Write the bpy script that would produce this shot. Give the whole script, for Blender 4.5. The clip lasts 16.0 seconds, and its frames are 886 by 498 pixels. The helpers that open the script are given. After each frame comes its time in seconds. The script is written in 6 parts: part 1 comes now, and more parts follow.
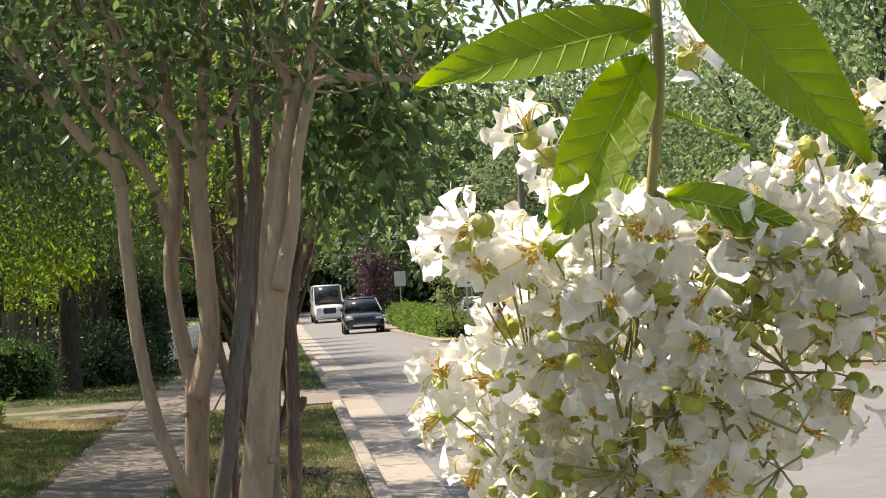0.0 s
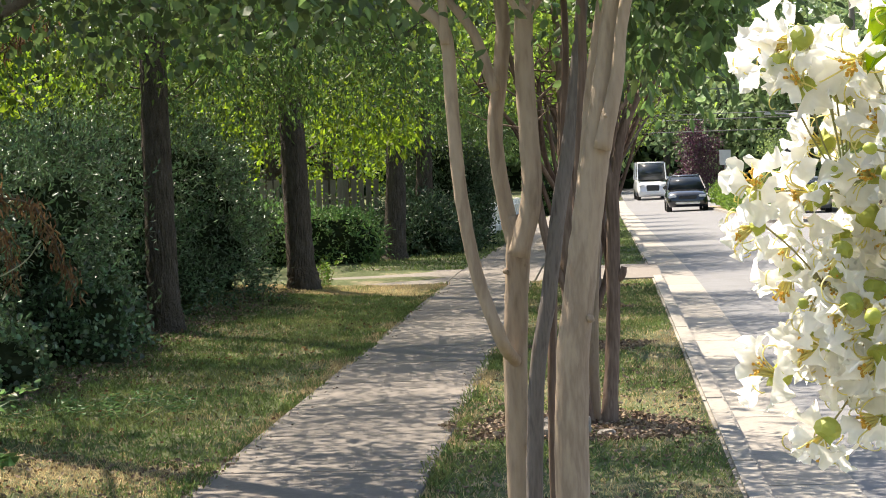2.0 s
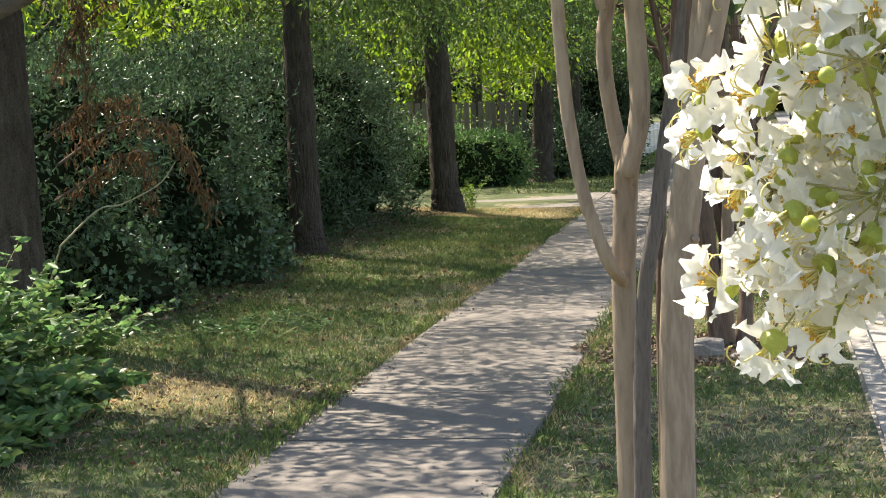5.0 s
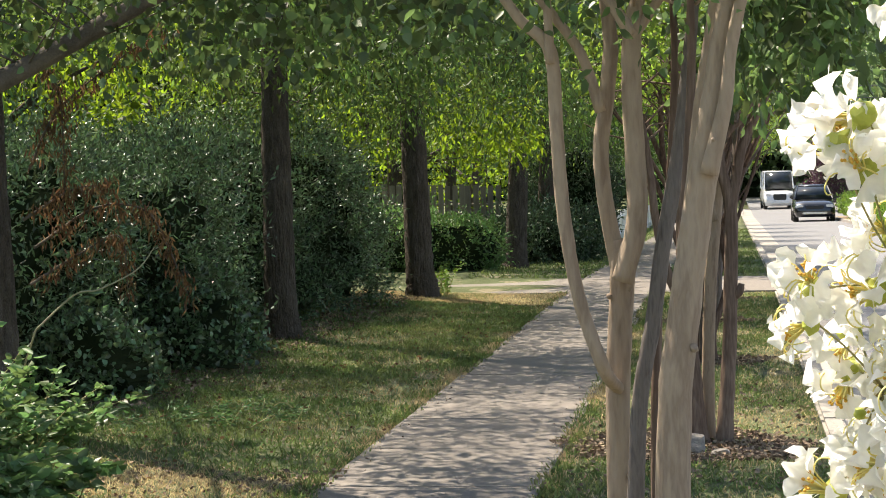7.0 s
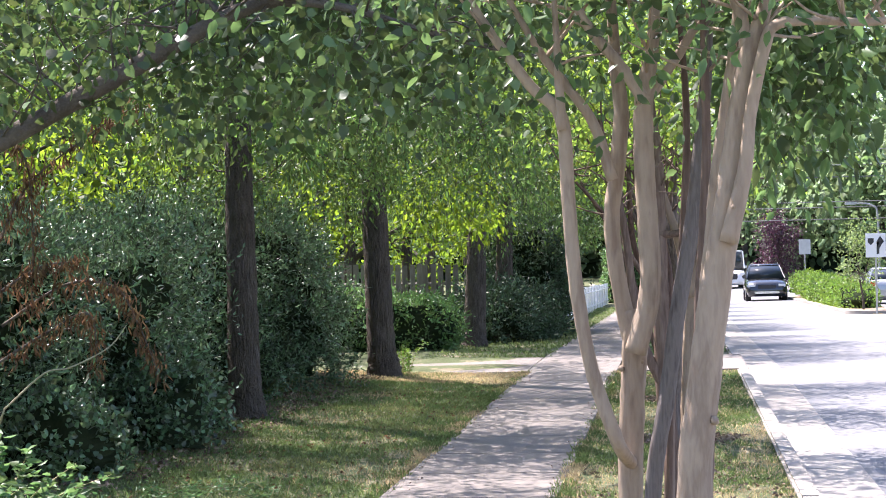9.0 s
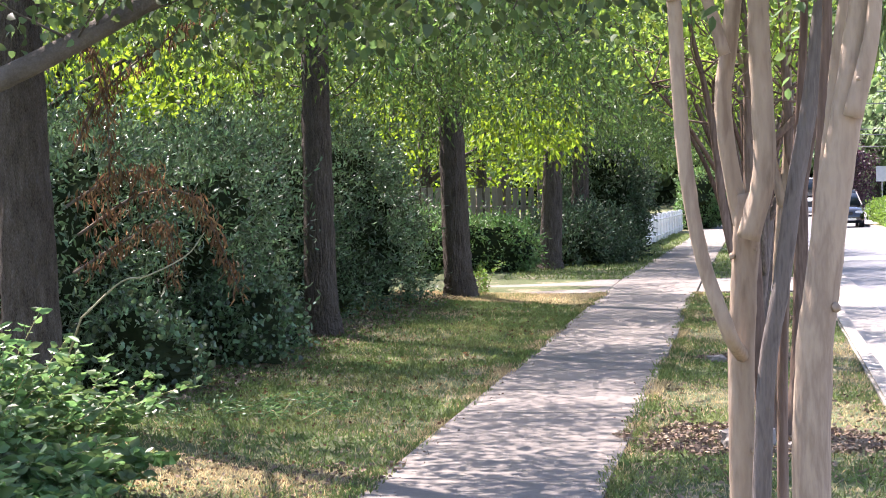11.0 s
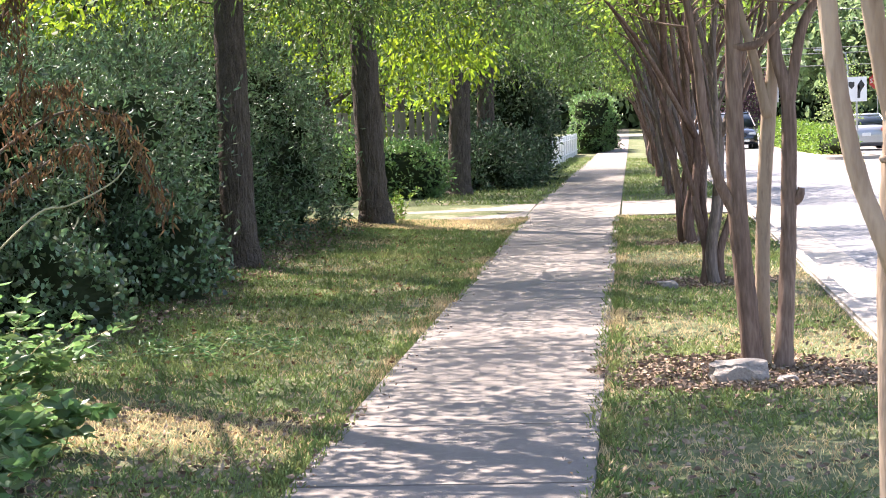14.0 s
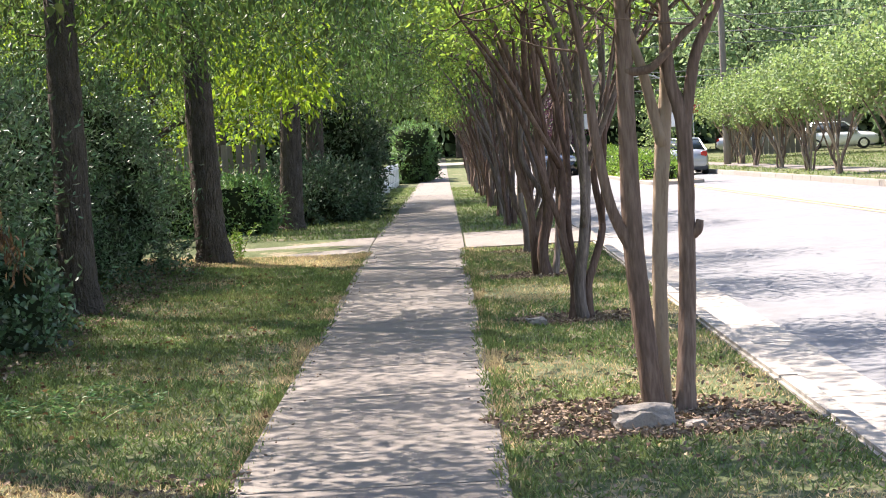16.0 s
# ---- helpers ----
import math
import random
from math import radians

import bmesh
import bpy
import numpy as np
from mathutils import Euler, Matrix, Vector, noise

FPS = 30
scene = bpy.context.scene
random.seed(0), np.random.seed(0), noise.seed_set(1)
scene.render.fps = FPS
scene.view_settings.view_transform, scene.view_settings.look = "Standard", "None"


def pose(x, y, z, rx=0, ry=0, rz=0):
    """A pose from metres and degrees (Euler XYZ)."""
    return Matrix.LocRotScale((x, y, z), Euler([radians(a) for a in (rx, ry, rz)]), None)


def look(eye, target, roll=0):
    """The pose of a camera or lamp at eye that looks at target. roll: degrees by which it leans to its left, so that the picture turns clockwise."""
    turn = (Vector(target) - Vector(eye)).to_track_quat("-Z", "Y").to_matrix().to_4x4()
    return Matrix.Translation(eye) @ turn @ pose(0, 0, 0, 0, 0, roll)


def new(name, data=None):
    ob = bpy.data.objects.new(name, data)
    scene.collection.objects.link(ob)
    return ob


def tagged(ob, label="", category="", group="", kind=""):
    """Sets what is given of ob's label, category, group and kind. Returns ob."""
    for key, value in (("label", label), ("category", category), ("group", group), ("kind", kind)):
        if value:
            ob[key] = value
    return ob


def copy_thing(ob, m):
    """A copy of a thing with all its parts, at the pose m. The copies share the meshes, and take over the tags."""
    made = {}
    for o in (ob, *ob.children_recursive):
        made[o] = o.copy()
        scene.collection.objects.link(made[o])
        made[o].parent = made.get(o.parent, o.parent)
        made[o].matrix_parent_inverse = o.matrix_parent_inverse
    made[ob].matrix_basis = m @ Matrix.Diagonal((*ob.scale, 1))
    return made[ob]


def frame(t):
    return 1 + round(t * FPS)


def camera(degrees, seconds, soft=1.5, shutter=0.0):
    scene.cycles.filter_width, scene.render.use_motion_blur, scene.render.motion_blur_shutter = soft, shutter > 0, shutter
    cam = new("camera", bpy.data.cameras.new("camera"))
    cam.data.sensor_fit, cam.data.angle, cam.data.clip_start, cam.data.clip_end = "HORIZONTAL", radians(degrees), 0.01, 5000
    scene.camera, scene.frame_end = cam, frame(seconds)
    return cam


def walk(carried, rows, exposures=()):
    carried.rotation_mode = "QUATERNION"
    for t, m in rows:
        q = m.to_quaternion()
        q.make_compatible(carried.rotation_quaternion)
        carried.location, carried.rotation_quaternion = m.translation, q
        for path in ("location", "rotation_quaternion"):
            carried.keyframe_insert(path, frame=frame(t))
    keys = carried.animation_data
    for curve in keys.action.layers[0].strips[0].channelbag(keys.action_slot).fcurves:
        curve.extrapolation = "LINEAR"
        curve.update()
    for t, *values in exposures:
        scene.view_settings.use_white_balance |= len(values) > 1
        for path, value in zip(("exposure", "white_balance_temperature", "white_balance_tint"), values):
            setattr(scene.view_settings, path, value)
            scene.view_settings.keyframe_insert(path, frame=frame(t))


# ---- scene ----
cam = camera(25.1, 16.0, 1.0)
PATH = [
    (0, (1.024, -2.423, 1.827), (1.191, -0.431, 1.848), -3.5),
    (0.5, (0.983, -2.405, 1.812), (1.081, -0.407, 1.809), -3.4),
    (1, (0.971, -2.406, 1.802), (0.983, -0.406, 1.772), -3.3),
    (1.5, (1.001, -2.428, 1.802), (0.922, -0.431, 1.743), -2.8),
    (2, (1.027, -2.447, 1.781), (0.865, -0.455, 1.694), -2.1),
    (2.5, (1.058, -2.445, 1.775), (0.829, -0.462, 1.660), -1.7),
    (3, (1.096, -2.462, 1.772), (0.811, -0.487, 1.632), -1.6),
    (3.5, (1.122, -2.438, 1.788), (0.803, -0.470, 1.628), -1.9),
    (4, (1.144, -2.461, 1.780), (0.818, -0.493, 1.613), -2.1),
    (6.5, (1.172, -2.302, 1.756), (0.879, -0.326, 1.648), -2.2),
    (7, (1.083, -2.309, 1.828), (0.797, -0.331, 1.749), -1.3),
    (7.5, (1.021, -2.315, 1.850), (0.752, -0.333, 1.815), -1.5),
    (8, (0.954, -2.257, 1.858), (0.711, -0.271, 1.856), -1.8),
    (8.5, (0.909, -2.195, 1.827), (0.683, -0.208, 1.838), -1.8),
    (9, (0.893, -2.191, 1.799), (0.659, -0.205, 1.800), -1.4),
    (9.5, (0.891, -2.086, 1.771), (0.625, -0.103, 1.753), -0.7),
    (10, (0.868, -1.996, 1.736), (0.569, -0.019, 1.696), -0.4),
    (12.5, (0.455, -1.509, 1.601), (0.169, 0.467, 1.502), -2.5),
    (13, (0.298, -1.249, 1.597), (0.037, 0.730, 1.481), -2.4),
    (13.5, (0.215, -1.008, 1.595), (-0.012, 0.975, 1.457), -2.5),
    (14, (0.180, -0.759, 1.592), (-0.012, 1.226, 1.448), -2.1),
    (14.5, (0.066, -0.590, 1.590), (-0.060, 1.402, 1.456), -2.5),
    (15, (-0.105, -0.336, 1.618), (-0.163, 1.659, 1.493), -3.1),
    (15.5, (-0.178, -0.205, 1.613), (-0.198, 1.791, 1.491), -3.2),
    (16, (-0.238, 0.026, 1.621), (-0.243, 2.023, 1.499), -3.2),
]
# the camera's own exposure, in stops
EXPOSURE = [(t, e, k, m) for t, e, k, m in ((0, 0.88, 7700, 15), (1, 0.97, 7300, 18), (2, 1.36, 7250, 12), (3, 1.5, 7200, 8), (4, 1.6, 6850, 12), (6.5, 1.16, 7700, 8), (8, 1.8, 6150, 22), (10, 1.96, 6350, 24), (12.5, 2.28, 6550, 28), (14.5, 2.2, 6750, 20), (16, 1.78, 6750, 18))]
walk(cam, [(t, look(eye, target, roll)) for t, eye, target, roll in PATH], EXPOSURE)

# ---- world, sun ----
SUN_AZ, SUN_EL = radians(-52), radians(57)      # from ahead and left of the road's line
world = bpy.data.worlds.new("world")
scene.world = world
world.use_nodes = True
wn = world.node_tree
sky = wn.nodes.new("ShaderNodeTexSky")
sky.sky_type = "NISHITA"
sky.sun_disc = False
sky.sun_elevation, sky.sun_rotation = SUN_EL, SUN_AZ
wn.links.new(sky.outputs[0], wn.nodes["Background"].inputs[0])
wn.nodes["Background"].inputs[1].default_value = 0.115
sun = new("sun", bpy.data.lights.new("sun", "SUN"))
sun.data.energy, sun.data.angle, sun.data.color = 5.0, radians(0.55), (1.0, 0.95, 0.86)
sd = Vector((math.sin(SUN_AZ) * math.cos(SUN_EL), math.cos(SUN_AZ) * math.cos(SUN_EL), math.sin(SUN_EL)))
sun.matrix_world = look(sd * 80, (0, 0, 0))


# ---- materials ----
def material(name, colors, scale=4.0, rough=0.8, bump=0.2, bscale=40.0, stretch=(1, 1, 1), metal=0.0, fine=0.35,
             island=0.0, per_object=0.0, translucent=0.0, coat=0.0, spec=0.5, glow=2.0, depth=0.02):
    """Two noises mix the colours, a third gives the relief; island / per_object: spread of value piece by piece."""
    m = bpy.data.materials.new(name)
    m.use_nodes = True
    nt = m.node_tree
    nd, ln = nt.nodes, nt.links
    p = nd["Principled BSDF"]
    tc = nd.new("ShaderNodeTexCoord")
    mp = nd.new("ShaderNodeMapping")
    mp.inputs["Scale"].default_value = stretch
    ln.new(tc.outputs["Object"], mp.inputs[0])

    def noise_node(s, detail=4.0):
        n = nd.new("ShaderNodeTexNoise")
        n.inputs["Scale"].default_value = s
        n.inputs["Detail"].default_value = detail
        ln.new(mp.outputs[0], n.inputs["Vector"])
        return n.outputs["Fac"]

    big, small = noise_node(scale), noise_node(scale * 11)
    mix = nd.new("ShaderNodeMath")
    mix.operation = "MULTIPLY_ADD"
    ln.new(small, mix.inputs[0])
    mix.inputs[1].default_value = fine
    sc = nd.new("ShaderNodeMath")
    sc.operation = "MULTIPLY"
    sc.inputs[1].default_value = 1 - fine
    ln.new(big, sc.inputs[0])
    ln.new(sc.outputs[0], mix.inputs[2])
    ramp = nd.new("ShaderNodeValToRGB")
    el = ramp.color_ramp.elements
    el[0].position, el[1].position = 0.32, 0.68
    el[0].color, el[1].color = (*colors[0], 1), (*colors[-1], 1)
    for i, c in enumerate(colors[1:-1]):
        e = el.new(0.32 + 0.36 * (i + 1) / (len(colors) - 1))
        e.color = (*c, 1)
    ln.new(mix.outputs[0], ramp.inputs[0])
    col = ramp.outputs[0]
    if island or per_object:
        hv = nd.new("ShaderNodeHueSaturation")
        src = nd.new("ShaderNodeNewGeometry").outputs["Random Per Island"] if island else nd.new("ShaderNodeObjectInfo").outputs["Random"]
        k = island or per_object
        mr = nd.new("ShaderNodeMapRange")
        mr.inputs[3].default_value, mr.inputs[4].default_value = 1 - k, 1 + k
        ln.new(src, mr.inputs[0])
        ln.new(mr.outputs[0], hv.inputs["Value"])
        mh = nd.new("ShaderNodeMapRange")
        mh.inputs[3].default_value, mh.inputs[4].default_value = 0.5 - 0.03 * k, 0.5 + 0.05 * k
        ln.new(src, mh.inputs[0])
        ln.new(mh.outputs[0], hv.inputs["Hue"])
        ln.new(col, hv.inputs["Color"])
        col = hv.outputs[0]
    ln.new(col, p.inputs["Base Color"])
    p.inputs["Roughness"].default_value, p.inputs["Metallic"].default_value = rough, metal
    p.inputs["Coat Weight"].default_value = coat
    p.inputs["Specular IOR Level"].default_value = spec
    if bump:
        b = nd.new("ShaderNodeBump")
        b.inputs["Strength"].default_value, b.inputs["Distance"].default_value = bump, depth
        ln.new(noise_node(bscale, 6.0), b.inputs["Height"])
        ln.new(b.outputs[0], p.inputs["Normal"])
    if translucent:
        t = nd.new("ShaderNodeBsdfTranslucent")
        br = nd.new("ShaderNodeHueSaturation")
        br.inputs["Value"].default_value, br.inputs["Saturation"].default_value, br.inputs["Hue"].default_value = glow, 1.1, 0.485 if glow > 1 else 0.5
        ln.new(col, br.inputs["Color"])
        ln.new(br.outputs[0], t.inputs["Color"])
        mx = nd.new("ShaderNodeMixShader")
        mx.inputs[0].default_value = translucent
        ln.new(p.outputs[0], mx.inputs[1])
        ln.new(t.outputs[0], mx.inputs[2])
        ln.new(mx.outputs[0], nd["Material Output"].inputs[0])
    return m


M = {}
M["soil_grass"] = material("lawn_soil", [(0.27, 0.22, 0.155), (0.105, 0.118, 0.058), (0.085, 0.105, 0.048), (0.31, 0.25, 0.175)], 0.9, 0.95, 0.6, 60, spec=0.1)
M["grass"] = material("grass_blades", [(0.08, 0.128, 0.045), (0.125, 0.172, 0.062), (0.205, 0.212, 0.09)], 0.7, 0.7, 0, island=0.35, translucent=0.3, spec=0.25)
M["dry_grass"] = material("dry_grass", [(0.38, 0.30, 0.17), (0.50, 0.41, 0.25)], 1.5, 0.85, 0, island=0.3, translucent=0.25, spec=0.2)
M["walk"] = material("old_concrete", [(0.155, 0.136, 0.118), (0.207, 0.182, 0.16), (0.174, 0.153, 0.134), (0.25, 0.222, 0.195)], 1.6, 0.9, 0.25, 180, per_object=0.05, fine=0.5, spec=0.25)
M["kerb"] = material("kerb_concrete", [(0.25, 0.227, 0.20), (0.315, 0.287, 0.253), (0.21, 0.19, 0.17)], 2.0, 0.9, 0.25, 120, per_object=0.08, fine=0.5, spec=0.25)
M["asphalt"] = material("worn_asphalt", [(0.145, 0.145, 0.15), (0.188, 0.188, 0.193), (0.162, 0.16, 0.163), (0.215, 0.215, 0.215)], 0.35, 0.9, 0.3, 220, fine=0.45, spec=0.3)
M["joint"] = material("joint_dirt", [(0.05, 0.045, 0.035), (0.10, 0.09, 0.07)], 8, 0.95, 0.2, 90)
M["yellow"] = material("yellow_paint", [(0.44, 0.34, 0.16), (0.52, 0.38, 0.15)], 5, 0.7, 0.1, 90)
M["white_line"] = material("white_paint", [(0.62, 0.62, 0.60), (0.75, 0.75, 0.73)], 5, 0.7, 0.1, 90)
M["bark"] = material("tan_smooth_bark", [(0.19, 0.135, 0.096), (0.30, 0.222, 0.158), (0.355, 0.27, 0.195), (0.245, 0.178, 0.128), (0.325, 0.245, 0.176)], 4.0, 0.75, 0.5, 30, (1, 1, 0.22), fine=0.4, spec=0.3)
M["bark_dark"] = material("grey_peeling_bark", [(0.085, 0.07, 0.062), (0.17, 0.145, 0.13), (0.12, 0.10, 0.088), (0.23, 0.20, 0.178)], 7.0, 0.85, 0.6, 40, (1, 1, 0.16), fine=0.5, spec=0.2)
M["bark_red"] = material("red_brown_bark", [(0.075, 0.048, 0.037), (0.15, 0.102, 0.078), (0.24, 0.175, 0.137)], 6.0, 0.8, 0.6, 34, (1, 1, 0.14), fine=0.5, spec=0.2)
M["bark_row"] = material("dark_red_brown_bark", [(0.05, 0.031, 0.025), (0.12, 0.077, 0.06), (0.21, 0.148, 0.118)], 6.0, 0.85, 0.6, 34, (1, 1, 0.14), fine=0.5, spec=0.15)
M["bark_row_grey"] = material("dark_grey_bark", [(0.06, 0.046, 0.04), (0.14, 0.11, 0.095), (0.24, 0.195, 0.17)], 6.0, 0.85, 0.6, 34, (1, 1, 0.14), fine=0.5, spec=0.15)
M["oak_bark"] = material("furrowed_oak_bark", [(0.02, 0.016, 0.013), (0.075, 0.061, 0.051), (0.105, 0.089, 0.077), (0.17, 0.148, 0.131)], 12.0, 0.95, 1.0, 24, (1.8, 1.8, 0.42), fine=0.6, spec=0.1, depth=0.06)
M["limb_bark"] = material("grey_limb_bark", [(0.075, 0.062, 0.05), (0.16, 0.135, 0.11)], 8.0, 0.9, 0.5, 40, (1, 1, 1), spec=0.15)
M["oak_leaf"] = material("willow_oak_leaf", [(0.060, 0.104, 0.031), (0.098, 0.148, 0.042)], 0.6, 0.45, 0, island=0.5, translucent=0.42, spec=0.4, glow=1.85)
M["heart_leaf"] = material("heart_leaf", [(0.052, 0.085, 0.032), (0.088, 0.128, 0.045)], 0.8, 0.4, 0, island=0.5, translucent=0.36, spec=0.5)
M["myrtle_leaf"] = material("myrtle_leaf", [(0.056, 0.094, 0.036), (0.097, 0.143, 0.052)], 0.9, 0.42, 0, island=0.5, translucent=0.38, spec=0.35)
# brighter copy of myrtle_leaf, with the backlight put into its colour
M["row_leaf_lit"] = material("backlit_row_myrtle_leaf", [(0.10, 0.16, 0.034), (0.165, 0.235, 0.05)], 0.9, 0.5, 0, island=0.4, translucent=0.52, spec=0.35)
# paler myrtle leaf copy, its sunlit look is mixed into the colour
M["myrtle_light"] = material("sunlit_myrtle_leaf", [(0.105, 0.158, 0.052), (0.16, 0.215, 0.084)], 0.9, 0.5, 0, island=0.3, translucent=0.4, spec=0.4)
# leaf colour lightened and yellowed to look backlit
M["sun_leaf"] = material("backlit_yard_leaf", [(0.078, 0.128, 0.02), (0.125, 0.18, 0.028)], 0.5, 0.55, 0, island=0.35, translucent=0.6, spec=0.3)
M["holly"] = material("dark_hedge_leaf", [(0.046, 0.083, 0.042), (0.12, 0.18, 0.088)], 1.6, 0.34, 0, island=0.7, translucent=0.2, spec=0.5)
M["shrub"] = material("fresh_shrub_leaf", [(0.06, 0.12, 0.045), (0.125, 0.20, 0.078)], 1.2, 0.42, 0, island=0.45, translucent=0.35, spec=0.4)
M["conifer"] = material("deep_green_evergreen_leaf", [(0.03, 0.055, 0.03), (0.065, 0.10, 0.05)], 1.0, 0.55, 0, island=0.6, translucent=0.15, spec=0.3)
M["hedge_mid"] = material("green_hedge_leaf", [(0.06, 0.125, 0.042), (0.115, 0.19, 0.066)], 1.2, 0.45, 0, island=0.45, translucent=0.3, spec=0.4)
M["box"] = material("clipped_hedge_leaf", [(0.075, 0.14, 0.028), (0.125, 0.205, 0.042)], 0.8, 0.5, 0, island=0.3, translucent=0.35, spec=0.3)
M["dead"] = material("dead_brown_leaf", [(0.085, 0.052, 0.03), (0.175, 0.11, 0.06)], 2, 0.8, 0, island=0.4, translucent=0.3, spec=0.2)
M["purple"] = material("purple_leaf", [(0.035, 0.014, 0.024), (0.065, 0.028, 0.042)], 1, 0.5, 0, island=0.4, translucent=0.3)
M["wood_leaf"] = material("far_wood_leaf", [(0.10, 0.16, 0.08), (0.19, 0.25, 0.12)], 0.25, 0.6, 0, island=0.35, translucent=0.35, spec=0.3)
# near-black that stands for the shade within hedges, not a plant colour
M["shade_core"] = material("hedge_inner_shade", [(0.012, 0.02, 0.01), (0.03, 0.037, 0.019)], 3, 1.0, 0, spec=0.0)
M["mulch"] = material("bark_mulch", [(0.105, 0.07, 0.052), (0.23, 0.162, 0.12), (0.35, 0.27, 0.205)], 6, 0.95, 0.4, 50, island=0.4, spec=0.1)
M["rock"] = material("pale_rock", [(0.10, 0.088, 0.078), (0.27, 0.24, 0.213), (0.16, 0.14, 0.124)], 6, 0.9, 0.5, 30, spec=0.2)
M["fence_grey"] = material("grey_fence_board", [(0.16, 0.14, 0.12), (0.27, 0.245, 0.22)], 4, 0.9, 0.3, 30, (3, 3, 0.3), per_object=0.15, spec=0.15)
M["fence_white"] = material("white_fence_board", [(0.62, 0.64, 0.66), (0.75, 0.77, 0.78)], 3, 0.6, 0.05, 30, per_object=0.04)
M["petal"] = material("white_petal", [(0.88, 0.875, 0.85), (0.95, 0.945, 0.93)], 30, 0.6, 0.2, 160, translucent=0.78, spec=0.2, glow=1.0)
M["calyx"] = material("green_calyx", [(0.30, 0.35, 0.055), (0.42, 0.44, 0.10)], 40, 0.5, 0.1, 200, translucent=0.2)
M["stamen"] = material("yellow_stamen", [(0.66, 0.58, 0.16), (0.72, 0.68, 0.34)], 30, 0.6, 0, translucent=0.2)
M["anther"] = material("orange_anther", [(0.55, 0.27, 0.03), (0.68, 0.40, 0.05)], 60, 0.7, 0)
M["twig_green"] = material("green_brown_twig", [(0.22, 0.24, 0.07), (0.33, 0.25, 0.12)], 25, 0.6, 0.1, 150)
M["pale_twig"] = material("pale_dry_twig", [(0.26, 0.25, 0.16), (0.36, 0.34, 0.22)], 20, 0.7, 0.2, 90)
M["near_leaf"] = material("broad_myrtle_leaf", [(0.11, 0.19, 0.01), (0.15, 0.24, 0.015)], 18, 0.4, 0.15, 90, translucent=0.55, spec=0.45)
M["vein"] = material("pale_leaf_vein", [(0.34, 0.46, 0.14), (0.40, 0.52, 0.18)], 30, 0.5, 0, translucent=0.55)
M["paint_black"] = material("black_car_paint", [(0.012, 0.013, 0.015), (0.02, 0.021, 0.024)], 2, 0.25, 0, coat=0.9)
M["paint_white"] = material("white_car_paint", [(0.70, 0.71, 0.72), (0.76, 0.77, 0.78)], 2, 0.3, 0, coat=0.8)
M["paint_silver"] = material("silver_car_paint", [(0.32, 0.33, 0.34), (0.38, 0.39, 0.40)], 2, 0.3, 0, metal=0.5, coat=0.8)
M["paint_blue"] = material("blue_grey_car_paint", [(0.12, 0.15, 0.21), (0.15, 0.18, 0.25)], 2, 0.3, 0, metal=0.3, coat=0.8)
M["car_glass"] = material("dark_car_glass", [(0.02, 0.026, 0.03), (0.03, 0.036, 0.04)], 1, 0.06, 0)
M["rubber"] = material("tyre_rubber", [(0.02, 0.02, 0.02), (0.032, 0.031, 0.03)], 10, 0.85, 0.1, 60)
M["chrome"] = material("bright_metal", [(0.55, 0.55, 0.56), (0.66, 0.66, 0.67)], 6, 0.25, 0, metal=1.0)
M["lamp_red"] = material("red_lamp_lens", [(0.45, 0.02, 0.015), (0.55, 0.03, 0.02)], 6, 0.2, 0)
M["lamp_clear"] = material("clear_lamp_lens", [(0.65, 0.66, 0.66), (0.75, 0.75, 0.75)], 6, 0.12, 0)
M["trim_black"] = material("black_trim", [(0.02, 0.02, 0.02), (0.035, 0.035, 0.035)], 6, 0.6, 0.05, 80)
M["sign_white"] = material("white_sign_face", [(0.70, 0.70, 0.69), (0.76, 0.76, 0.75)], 5, 0.45, 0)
M["sign_grey"] = material("sign_back_metal", [(0.42, 0.43, 0.43), (0.50, 0.51, 0.51)], 5, 0.45, 0, metal=0.6)
M["sign_red"] = material("red_sign_face", [(0.45, 0.03, 0.03), (0.52, 0.05, 0.04)], 5, 0.45, 0)
M["ink"] = material("black_sign_ink", [(0.02, 0.02, 0.02), (0.03, 0.03, 0.03)], 5, 0.5, 0)
M["post"] = material("galvanised_post", [(0.34, 0.35, 0.35), (0.44, 0.45, 0.45)], 20, 0.5, 0.05, 60, metal=0.7)
M["pole_wood"] = material("weathered_pole_wood", [(0.16, 0.13, 0.105), (0.26, 0.22, 0.18)], 5, 0.9, 0.3, 30, (3, 3, 0.2))
M["wire"] = material("cable_sheath", [(0.10, 0.10, 0.10), (0.16, 0.16, 0.16)], 5, 0.6, 0)
M["house_wall"] = material("tan_siding", [(0.36, 0.31, 0.26), (0.44, 0.39, 0.33)], 1.0, 0.8, 0.15, 20)
M["house_roof"] = material("grey_shingle", [(0.12, 0.115, 0.11), (0.20, 0.19, 0.185)], 3.0, 0.9, 0.3, 30)


# ---- building helpers ----
def ground_z(y):
    """The street is level near by and falls gently further on."""
    return 0.0 if y < 30 else -0.013 * (min(y, 112) - 30)


def mesh_from(name, verts, faces, mats, smooth=False, index=None):
    me = bpy.data.meshes.new(name)
    me.from_pydata([tuple(v) for v in verts], [], [tuple(f) for f in faces])
    for m in (mats if isinstance(mats, (list, tuple)) else [mats]):
        me.materials.append(m)
    if index is not None:
        me.polygons.foreach_set("material_index", np.asarray(index, dtype=np.int32))
    if smooth:
        me.polygons.foreach_set("use_smooth", np.ones(len(me.polygons), dtype=bool))
    me.update()
    return me


